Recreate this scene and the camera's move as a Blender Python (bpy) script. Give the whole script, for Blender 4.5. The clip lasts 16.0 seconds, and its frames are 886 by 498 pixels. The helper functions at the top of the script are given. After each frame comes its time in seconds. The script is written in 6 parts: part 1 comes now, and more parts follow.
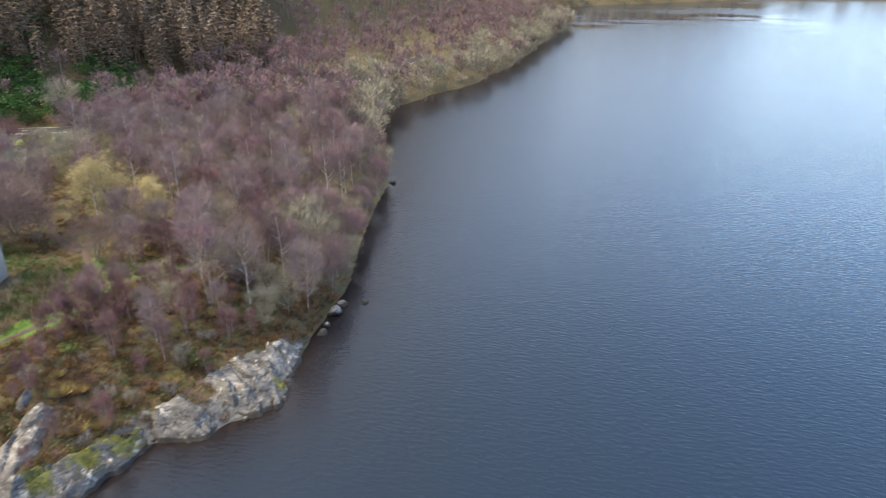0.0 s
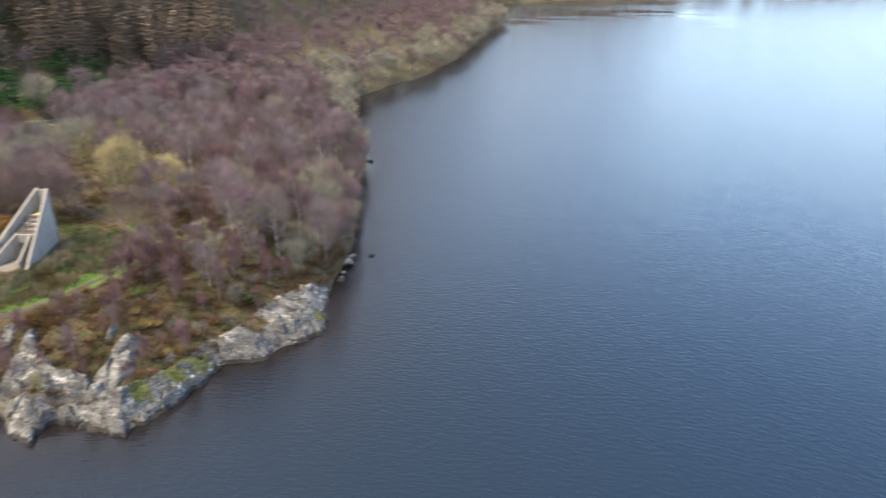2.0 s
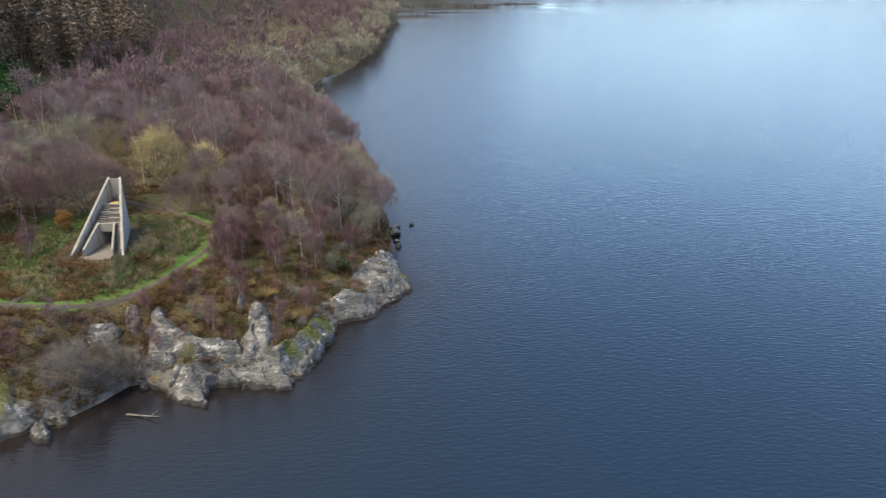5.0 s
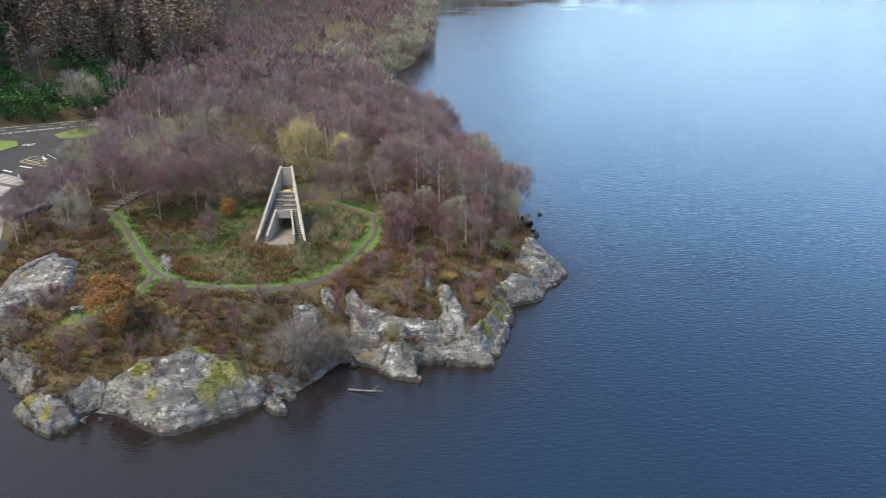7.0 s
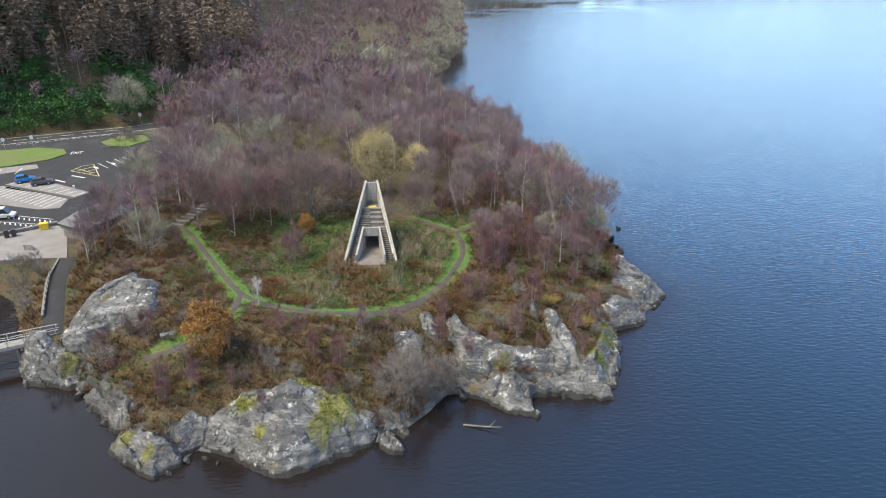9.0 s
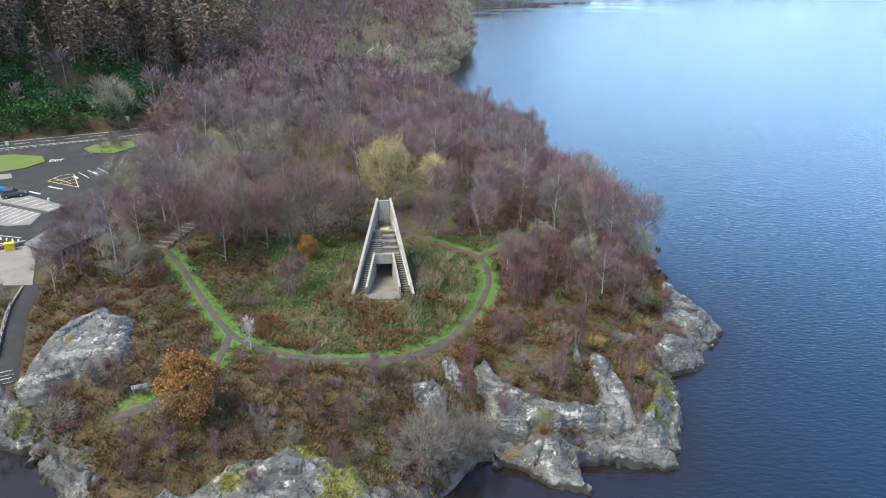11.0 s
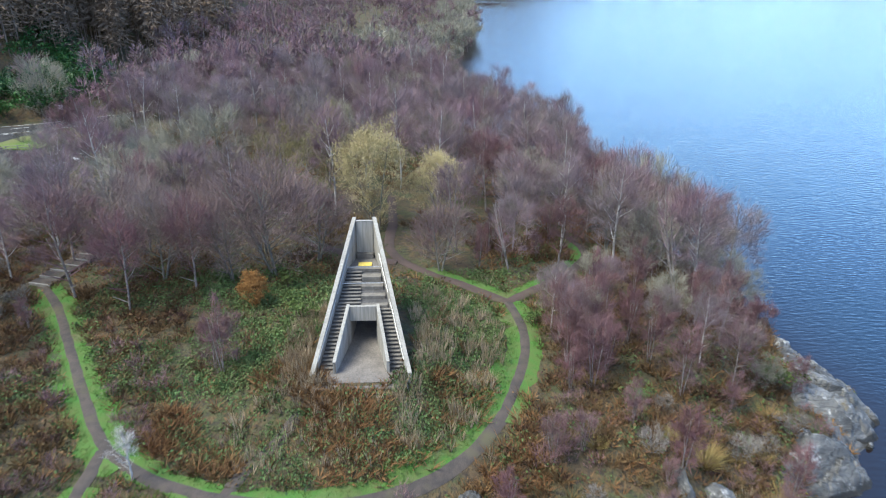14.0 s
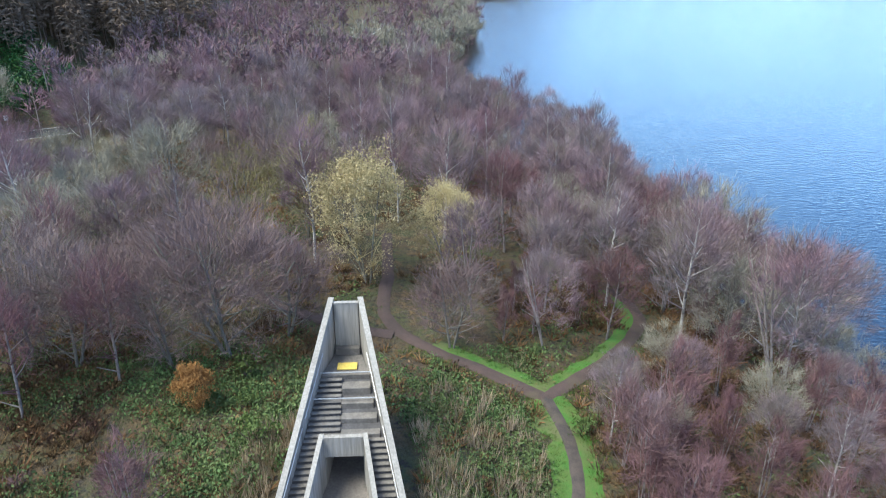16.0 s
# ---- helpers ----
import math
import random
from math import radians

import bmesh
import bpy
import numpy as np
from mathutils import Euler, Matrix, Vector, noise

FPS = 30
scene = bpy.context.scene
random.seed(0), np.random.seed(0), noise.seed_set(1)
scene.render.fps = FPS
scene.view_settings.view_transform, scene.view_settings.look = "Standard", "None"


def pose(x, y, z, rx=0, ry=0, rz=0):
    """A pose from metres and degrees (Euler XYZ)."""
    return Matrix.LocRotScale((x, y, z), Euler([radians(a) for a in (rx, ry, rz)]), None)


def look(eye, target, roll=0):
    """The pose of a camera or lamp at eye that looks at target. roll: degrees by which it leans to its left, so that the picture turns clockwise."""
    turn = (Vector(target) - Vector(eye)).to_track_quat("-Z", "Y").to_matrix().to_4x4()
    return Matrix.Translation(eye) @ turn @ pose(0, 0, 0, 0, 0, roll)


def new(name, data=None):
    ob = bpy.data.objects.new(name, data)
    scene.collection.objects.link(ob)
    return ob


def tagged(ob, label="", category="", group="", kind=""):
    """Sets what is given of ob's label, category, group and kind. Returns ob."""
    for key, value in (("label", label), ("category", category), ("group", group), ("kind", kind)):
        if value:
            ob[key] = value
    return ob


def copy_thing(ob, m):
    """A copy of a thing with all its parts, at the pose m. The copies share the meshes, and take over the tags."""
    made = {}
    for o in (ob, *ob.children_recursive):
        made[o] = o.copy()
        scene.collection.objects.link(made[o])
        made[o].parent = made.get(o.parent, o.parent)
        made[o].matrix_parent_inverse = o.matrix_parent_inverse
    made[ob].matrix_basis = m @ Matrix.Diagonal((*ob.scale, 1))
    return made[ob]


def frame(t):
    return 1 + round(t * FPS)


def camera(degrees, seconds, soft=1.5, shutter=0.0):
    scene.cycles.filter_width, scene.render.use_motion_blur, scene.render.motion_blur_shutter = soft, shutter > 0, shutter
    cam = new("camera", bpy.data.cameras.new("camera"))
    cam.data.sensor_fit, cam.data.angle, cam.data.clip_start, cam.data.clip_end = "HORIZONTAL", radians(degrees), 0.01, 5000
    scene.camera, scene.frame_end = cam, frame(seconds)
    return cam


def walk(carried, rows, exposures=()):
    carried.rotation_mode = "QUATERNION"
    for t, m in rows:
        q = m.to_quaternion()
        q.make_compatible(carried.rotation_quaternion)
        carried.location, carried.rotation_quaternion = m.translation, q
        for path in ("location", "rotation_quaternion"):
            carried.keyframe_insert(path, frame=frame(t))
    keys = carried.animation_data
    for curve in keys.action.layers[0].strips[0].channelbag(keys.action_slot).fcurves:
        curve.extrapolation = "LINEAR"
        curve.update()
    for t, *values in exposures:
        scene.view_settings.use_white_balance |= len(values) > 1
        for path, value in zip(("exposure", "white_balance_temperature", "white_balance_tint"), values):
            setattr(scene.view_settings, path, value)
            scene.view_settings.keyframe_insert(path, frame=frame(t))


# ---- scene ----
cam = camera(65.3, 16.0, 1.1, 0.5)
METRES, EYE, TILT, LEAN, TURN = 155.0, 48.6, -24.4, 0.0, 17.0
ROWS = [
    (0.0, 0.0, 0.0, 0.0, -0.0, 0.0, 0.0),
    (0.5, -0.009, -0.0305, -0.0132, 1.6, 0.03, -0.66),
    (1.0, -0.0254, -0.0595, -0.0256, 1.49, 0.05, -0.63),
    (1.5, -0.0442, -0.0833, -0.0358, 0.89, 0.03, -0.39),
    (2.0, -0.0702, -0.104, -0.045, -5.68, -0.1, 2.43),
    (2.5, -0.1008, -0.1193, -0.0531, -15.93, -0.94, 6.78),
    (3.0, -0.1344, -0.1295, -0.0592, -16.79, -1.05, 7.15),
    (3.5, -0.1679, -0.1353, -0.063, -16.86, -1.09, 7.19),
    (4.0, -0.2026, -0.1378, -0.0651, -16.9, -1.13, 7.23),
    (6.5, -0.3922, -0.12, -0.0601, -17.1, -1.34, 7.32),
    (7.0, -0.4296, -0.113, -0.057, -17.01, -1.36, 7.33),
    (7.5, -0.4576, -0.1038, -0.0531, -16.92, -1.34, 7.3),
    (8.0, -0.4768, -0.0914, -0.0472, -16.83, -1.33, 7.26),
    (8.5, -0.4888, -0.0758, -0.0395, -16.73, -1.3, 7.2),
    (9.0, -0.495, -0.0568, -0.0304, -16.71, -1.29, 7.16),
    (11.5, -0.477, 0.0583, -0.0065, -16.62, -1.1, 6.94),
    (12.0, -0.4694, 0.0871, -0.0042, -16.63, -1.06, 6.92),
    (12.5, -0.4612, 0.1176, -0.0011, -16.65, -1.0, 6.91),
    (13.0, -0.4527, 0.1492, 0.0029, -16.71, -1.05, 6.91),
    (13.5, -0.4437, 0.182, 0.0072, -16.76, -1.11, 6.89),
    (14.0, -0.4345, 0.2157, 0.0116, -16.79, -1.17, 6.88),
    (14.5, -0.4254, 0.2504, 0.0167, -16.84, -1.26, 6.9),
    (15.0, -0.4157, 0.2846, 0.0251, -16.89, -1.35, 6.95),
    (15.5, -0.4092, 0.3077, 0.0361, -17.02, -1.37, 7.01),
    (16.0, -0.406, 0.3208, 0.0434, -17.06, -1.38, 7.2),
]
EXPOSURES = [(0.0, 2.15, 6500, 12), (1.5, 2.22, 6500, 12), (2.5, 1.94, 6350, 10), (3.5, 1.56, 6300, 9), (5.0, 1.66, 6150, 9), (7.0, 1.74, 5800, 8), (9.0, 1.8, 5650, 8), (12.0, 1.86, 5250, 6), (16.0, 1.92, 5050, 6)]
walk(cam, [(t, pose(0, 0, EYE, TILT, LEAN, TURN) @ pose(METRES * x, METRES * y, METRES * z, 90 + pitch, roll, yaw)) for t, x, y, z, yaw, pitch, roll in ROWS], EXPOSURES)

# ---- world and light ----
world = bpy.data.worlds.new("sky")
scene.world = world
world.use_nodes = True
wn, wl = world.node_tree.nodes, world.node_tree.links
sky = wn.new("ShaderNodeTexSky")
sky.sky_type, sky.sun_disc = "NISHITA", False
sky.sun_elevation, sky.sun_rotation = radians(58), radians(250)
sky.air_density, sky.dust_density, sky.ozone_density = 1.0, 0.5, 1.1
wn["Background"].inputs["Strength"].default_value = 0.15
# grey cloud over the west and north-west, clearing towards the north-east
aim = wn.new("ShaderNodeTexCoord")
lean = wn.new("ShaderNodeVectorMath")
lean.operation = "DOT_PRODUCT"
wl.new(aim.outputs["Generated"], lean.inputs[0])
lean.inputs[1].default_value = (0.85, 0.5, 0.0)
wisps = wn.new("ShaderNodeTexNoise")
wisps.inputs["Scale"].default_value, wisps.inputs["Detail"].default_value = 2.2, 4
wl.new(aim.outputs["Generated"], wisps.inputs["Vector"])
drift = wn.new("ShaderNodeMath")
drift.operation = "MULTIPLY_ADD"
wl.new(wisps.outputs["Fac"], drift.inputs[0])
drift.inputs[1].default_value = 0.35
wl.new(lean.outputs["Value"], drift.inputs[2])
cover = wn.new("ShaderNodeMapRange")
cover.interpolation_type = "SMOOTHSTEP"
cover.inputs["From Min"].default_value, cover.inputs["From Max"].default_value = 0.85, 0.30
wl.new(drift.outputs[0], cover.inputs["Value"])
cloud = wn.new("ShaderNodeHueSaturation")
cloud.inputs["Saturation"].default_value, cloud.inputs["Value"].default_value = 0.38, 0.55
wl.new(sky.outputs["Color"], cloud.inputs["Color"])
veil = wn.new("ShaderNodeMix")
veil.data_type = "RGBA"
wl.new(cover.outputs["Result"], veil.inputs[0])
wl.new(sky.outputs["Color"], veil.inputs[6])
wl.new(cloud.outputs["Color"], veil.inputs[7])
wl.new(veil.outputs[2], wn["Background"].inputs["Color"])
sun = new("sun", bpy.data.lights.new("sun", "SUN"))
sun.data.energy, sun.data.angle, sun.data.color = 2.0, radians(30), (1.0, 0.83, 0.56)
sun.matrix_world = look((-49.8, -18.1, 84.8), (0, 0, 0))


# ---- materials ----
def nodes_of(name):
    m = bpy.data.materials.new(name)
    m.use_nodes = True
    return m, m.node_tree.nodes, m.node_tree.links, m.node_tree.nodes["Principled BSDF"]


def mixed(nd, lk, fac, a, b):
    """A colour mix of two sockets or colours."""
    mx = nd.new("ShaderNodeMix")
    mx.data_type = "RGBA"
    for sock, v in ((mx.inputs[0], fac), (mx.inputs[6], a), (mx.inputs[7], b)):
        if isinstance(v, bpy.types.NodeSocket):
            lk.new(v, sock)
        elif isinstance(v, (int, float)):
            sock.default_value = v
        else:
            sock.default_value = (*v, 1)
    return mx.outputs[2]


def noisy(nd, lk, co, scale, detail=4, lo=0.4, hi=0.6, rough=0.6):
    """A noise pattern stretched between lo and hi to 0..1."""
    n = nd.new("ShaderNodeTexNoise")
    n.inputs["Scale"].default_value, n.inputs["Detail"].default_value, n.inputs["Roughness"].default_value = scale, detail, rough
    if co is not None:
        lk.new(co, n.inputs["Vector"])
    r = nd.new("ShaderNodeMapRange")
    r.inputs["From Min"].default_value, r.inputs["From Max"].default_value = lo, hi
    lk.new(n.outputs["Fac"], r.inputs["Value"])
    return r.outputs["Result"]


def bumped(nd, lk, bs, height, strength, distance):
    b = nd.new("ShaderNodeBump")
    b.inputs["Strength"].default_value, b.inputs["Distance"].default_value = strength, distance
    lk.new(height, b.inputs["Height"])
    lk.new(b.outputs["Normal"], bs.inputs["Normal"])


def surface(name, a, b, c=None, scale=1.0, fine=12.0, rough=0.85, bump=0.3, depth=0.02, metal=0.0, c_amount=(0.55, 0.7), per_object=0.0):
    """Two colours in patches, a third in larger stains, and a fine relief, in world metres."""
    m, nd, lk, bs = nodes_of(name)
    co = nd.new("ShaderNodeNewGeometry").outputs["Position"]
    col = mixed(nd, lk, noisy(nd, lk, co, scale, 5), a, b)
    col = mixed(nd, lk, noisy(nd, lk, co, fine, 3, 0.35, 0.65), mixed(nd, lk, 0.3, col, (0.0, 0.0, 0.0)), col)
    if c:
        col = mixed(nd, lk, noisy(nd, lk, co, scale * 0.35, 4, *c_amount), col, c)
    if per_object:
        h = nd.new("ShaderNodeHueSaturation")
        r = nd.new("ShaderNodeMapRange")
        r.inputs["To Min"].default_value, r.inputs["To Max"].default_value = 1 - per_object, 1 + per_object
        lk.new(nd.new("ShaderNodeObjectInfo").outputs["Random"], r.inputs["Value"])
        lk.new(r.outputs["Result"], h.inputs["Value"])
        lk.new(col, h.inputs["Color"])
        col = h.outputs["Color"]
    lk.new(col, bs.inputs["Base Color"])
    bs.inputs["Roughness"].default_value, bs.inputs["Metallic"].default_value = rough, metal
    if bump:
        bumped(nd, lk, bs, noisy(nd, lk, co, fine, 6, 0.2, 0.8), bump, depth)
    return m


def plant(name, a, b, patch=0.12, rough=0.8, spread=0.3, c=None):
    """Twigs or leaves: two colours drifting from plant to plant, each piece a little lighter or darker."""
    m, nd, lk, bs = nodes_of(name)
    geo = nd.new("ShaderNodeNewGeometry")
    wander = nd.new("ShaderNodeMath")
    wander.operation = "MULTIPLY_ADD"
    wander.use_clamp = True
    lk.new(nd.new("ShaderNodeObjectInfo").outputs["Random"], wander.inputs[0])
    wander.inputs[1].default_value = 0.7
    lk.new(noisy(nd, lk, geo.outputs["Position"], patch, 2, 0.35, 0.95), wander.inputs[2])
    col = mixed(nd, lk, wander.outputs[0], a, b)
    if c:
        col = mixed(nd, lk, noisy(nd, lk, geo.outputs["Position"], patch * 2.7, 2, 0.52, 0.66), col, c)
    mx = nd.new("ShaderNodeMath")
    mx.operation = "ADD"
    lk.new(geo.outputs["Random Per Island"], mx.inputs[0])
    lk.new(nd.new("ShaderNodeObjectInfo").outputs["Random"], mx.inputs[1])
    r = nd.new("ShaderNodeMapRange")
    r.inputs["From Max"].default_value = 2
    r.inputs["To Min"].default_value, r.inputs["To Max"].default_value = 1 - spread, 1 + spread
    lk.new(mx.outputs[0], r.inputs["Value"])
    col = mixed(nd, lk, noisy(nd, lk, geo.outputs["Position"], 0.55, 3, 0.36, 0.60), mixed(nd, lk, 0.28, col, (0.0, 0.0, 0.0)), col)
    col = mixed(nd, lk, noisy(nd, lk, geo.outputs["Position"], 0.17, 2, 0.38, 0.58), mixed(nd, lk, 0.22, col, (0.0, 0.0, 0.0)), col)
    h = nd.new("ShaderNodeHueSaturation")
    lk.new(r.outputs["Result"], h.inputs["Value"])
    lk.new(col, h.inputs["Color"])
    lk.new(h.outputs["Color"], bs.inputs["Base Color"])
    bs.inputs["Roughness"].default_value = rough
    bs.inputs["Specular IOR Level"].default_value = 0.2
    return m


def rock_material():
    """Pale lichened schist with dark seams and moss in the hollows."""
    m, nd, lk, bs = nodes_of("grey_rock")
    co = nd.new("ShaderNodeNewGeometry").outputs["Position"]
    mp = nd.new("ShaderNodeMapping")
    mp.inputs["Rotation"].default_value, mp.inputs["Scale"].default_value = (0.5, 0.3, 0.6), (0.7, 1.3, 3.4)
    lk.new(co, mp.inputs["Vector"])
    v = mp.outputs["Vector"]
    col = mixed(nd, lk, noisy(nd, lk, co, 0.16, 5, 0.42, 0.58), (0.085, 0.084, 0.085), (0.150, 0.146, 0.140))
    col = mixed(nd, lk, noisy(nd, lk, v, 0.55, 8, 0.44, 0.60, 0.7), col, (0.055, 0.054, 0.055))
    col = mixed(nd, lk, noisy(nd, lk, v, 0.34, 8, 0.52, 0.66, 0.72), col, (0.25, 0.245, 0.235))
    col = mixed(nd, lk, noisy(nd, lk, co, 0.75, 9, 0.555, 0.64, 0.78), col, (0.44, 0.43, 0.41))
    col = mixed(nd, lk, noisy(nd, lk, v, 1.5, 9, 0.57, 0.63, 0.78), col, (0.04, 0.039, 0.038))
    col = mixed(nd, lk, noisy(nd, lk, co, 0.3, 8, 0.62, 0.67, 0.7), col, (0.11, 0.085, 0.04))
    pad = nd.new("ShaderNodeAttribute")
    pad.attribute_name = "moss"
    grown = nd.new("ShaderNodeMath")
    grown.operation = "ADD"
    lk.new(pad.outputs["Fac"], grown.inputs[0])
    lk.new(noisy(nd, lk, co, 1.1, 7, 0.2, 0.8, 0.7), grown.inputs[1])
    shown = nd.new("ShaderNodeMapRange")
    shown.inputs["From Min"].default_value, shown.inputs["From Max"].default_value = 0.80, 1.15
    lk.new(grown.outputs[0], shown.inputs["Value"])
    green = mixed(nd, lk, noisy(nd, lk, co, 1.6, 5), (0.085, 0.085, 0.025), (0.17, 0.165, 0.035))
    only = nd.new("ShaderNodeMath")
    only.operation = "MULTIPLY"
    lk.new(shown.outputs["Result"], only.inputs[0])
    some = nd.new("ShaderNodeMapRange")
    some.inputs["From Min"].default_value, some.inputs["From Max"].default_value = 0.02, 0.25
    lk.new(pad.outputs["Fac"], some.inputs["Value"])
    lk.new(some.outputs["Result"], only.inputs[1])
    col = mixed(nd, lk, only.outputs[0], col, green)
    crack = nd.new("ShaderNodeTexVoronoi")
    crack.feature = "DISTANCE_TO_EDGE"
    crack.inputs["Scale"].default_value = 0.3
    warp = nd.new("ShaderNodeVectorMath")
    warp.operation = "MULTIPLY_ADD"
    fog = nd.new("ShaderNodeTexNoise")
    fog.inputs["Scale"].default_value, fog.inputs["Detail"].default_value = 0.9, 5
    lk.new(v, fog.inputs["Vector"])
    lk.new(fog.outputs["Color"], warp.inputs[0])
    warp.inputs[1].default_value = (1.3, 1.3, 1.3)
    lk.new(v, warp.inputs[2])
    lk.new(warp.outputs[0], crack.inputs["Vector"])
    thin = nd.new("ShaderNodeMapRange")
    thin.inputs["From Min"].default_value, thin.inputs["From Max"].default_value = 0.016, 0.003
    lk.new(crack.outputs["Distance"], thin.inputs["Value"])
    col = mixed(nd, lk, thin.outputs["Result"], col, (0.03, 0.029, 0.027))
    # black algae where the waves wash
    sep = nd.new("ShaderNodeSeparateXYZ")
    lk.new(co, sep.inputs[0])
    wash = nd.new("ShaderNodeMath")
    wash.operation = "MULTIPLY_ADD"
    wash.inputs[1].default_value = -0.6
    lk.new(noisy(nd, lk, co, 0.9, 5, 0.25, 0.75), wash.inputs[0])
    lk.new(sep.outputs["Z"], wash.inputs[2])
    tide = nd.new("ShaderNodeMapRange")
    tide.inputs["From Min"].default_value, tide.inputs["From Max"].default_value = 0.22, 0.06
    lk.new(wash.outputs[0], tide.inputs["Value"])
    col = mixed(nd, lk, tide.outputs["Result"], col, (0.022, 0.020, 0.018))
    lk.new(col, bs.inputs["Base Color"])
    bs.inputs["Roughness"].default_value = 0.8
    bumped(nd, lk, bs, noisy(nd, lk, v, 1.8, 9, 0.2, 0.8, 0.7), 0.7, 0.16)
    return m


def water_material():
    """Dark peaty lake water with small wind ripples."""
    m, nd, lk, bs = nodes_of("lake_water")
    co = nd.new("ShaderNodeNewGeometry").outputs["Position"]
    mp = nd.new("ShaderNodeMapping")
    mp.inputs["Rotation"].default_value, mp.inputs["Scale"].default_value = (0, 0, radians(-24)), (0.7, 1.9, 1)
    lk.new(co, mp.inputs["Vector"])
    fine = noisy(nd, lk, mp.outputs["Vector"], 1.2, 3, 0.2, 0.8, 0.55)
    # brown base towards the shore: peat, plus painted-in reflection of grey sky and rocks
    nearshore = nd.new("ShaderNodeAttribute")
    nearshore.attribute_name = "nearshore"
    lk.new(mixed(nd, lk, nearshore.outputs["Fac"], (0.0078, 0.0165, 0.031), (0.0125, 0.0092, 0.0082)), bs.inputs["Base Color"])
    bs.inputs["Roughness"].default_value = 0.07
    bs.inputs["IOR"].default_value = 1.40
    bumped(nd, lk, bs, fine, 0.4, 0.2)
    # lanes of calm water in the lee of the far shore
    sep = nd.new("ShaderNodeSeparateXYZ")
    lk.new(co, sep.inputs[0])
    lee = nd.new("ShaderNodeMapRange")
    lee.inputs["From Min"].default_value, lee.inputs["From Max"].default_value = 400, 430
    lk.new(sep.outputs["Y"], lee.inputs["Value"])
    lane = nd.new("ShaderNodeMapping")
    lane.inputs["Rotation"].default_value, lane.inputs["Scale"].default_value = (0, 0, radians(-12)), (0.35, 1.6, 1)
    lk.new(co, lane.inputs["Vector"])
    calm = nd.new("ShaderNodeMath")
    calm.operation = "MULTIPLY"
    lk.new(noisy(nd, lk, lane.outputs["Vector"], 0.022, 3, 0.46, 0.54), calm.inputs[0])
    lk.new(lee.outputs["Result"], calm.inputs[1])
    ripple = nd.new("ShaderNodeMapRange")
    ripple.inputs["To Min"].default_value, ripple.inputs["To Max"].default_value = 0.27, 0.03
    east = nd.new("ShaderNodeMapRange")
    east.inputs["From Min"].default_value, east.inputs["From Max"].default_value = 100, 60
    lk.new(sep.outputs["X"], east.inputs["Value"])
    bound = nd.new("ShaderNodeMath")
    bound.operation = "MULTIPLY"
    lk.new(calm.outputs[0], bound.inputs[0])
    lk.new(east.outputs["Result"], bound.inputs[1])
    still = nd.new("ShaderNodeMapRange")
    still.inputs["From Min"].default_value, still.inputs["From Max"].default_value = 0.62, 0.95
    still.inputs["To Max"].default_value = 0.75
    lk.new(nearshore.outputs["Fac"], still.inputs["Value"])
    both = nd.new("ShaderNodeMath")
    both.operation = "MAXIMUM"
    lk.new(bound.outputs[0], both.inputs[0])
    lk.new(still.outputs["Result"], both.inputs[1])
    lk.new(both.outputs[0], ripple.inputs["Value"])
    lk.new(ripple.outputs["Result"], nd["Bump"].inputs["Strength"])
    return m


def ground_material():
    """Winter moor: rust bracken litter, olive moss and dark earth; leaf litter under the trees."""
    m, nd, lk, bs = nodes_of("moor_ground")
    co = nd.new("ShaderNodeNewGeometry").outputs["Position"]
    col = mixed(nd, lk, noisy(nd, lk, co, 0.35, 5), (0.075, 0.052, 0.028), (0.065, 0.070, 0.026))
    col = mixed(nd, lk, noisy(nd, lk, co, 0.9, 5, 0.5, 0.62), col, (0.115, 0.078, 0.034))
    col = mixed(nd, lk, noisy(nd, lk, co, 2.5, 5, 0.5, 0.66), col, (0.035, 0.028, 0.020))
    stone = nd.new("ShaderNodeAttribute")
    stone.attribute_name = "stone"
    add = nd.new("ShaderNodeMath")
    add.operation = "ADD"
    lk.new(stone.outputs["Fac"], add.inputs[0])
    lk.new(noisy(nd, lk, co, 0.8, 6, 0.1, 0.9), add.inputs[1])
    cut = nd.new("ShaderNodeMapRange")
    cut.inputs["From Min"].default_value, cut.inputs["From Max"].default_value = 0.93, 1.05
    lk.new(add.outputs[0], cut.inputs["Value"])
    grey = mixed(nd, lk, noisy(nd, lk, co, 0.7, 6, 0.42, 0.6), (0.05, 0.049, 0.048), (0.16, 0.155, 0.15))
    grey = mixed(nd, lk, noisy(nd, lk, co, 1.6, 8, 0.56, 0.66, 0.7), grey, (0.06, 0.06, 0.065))
    col = mixed(nd, lk, cut.outputs["Result"], col, grey)
    lk.new(col, bs.inputs["Base Color"])
    bs.inputs["Roughness"].default_value = 0.95
    bumped(nd, lk, bs, noisy(nd, lk, co, 3.0, 6, 0.2, 0.8), 1.0, 0.25)
    return m


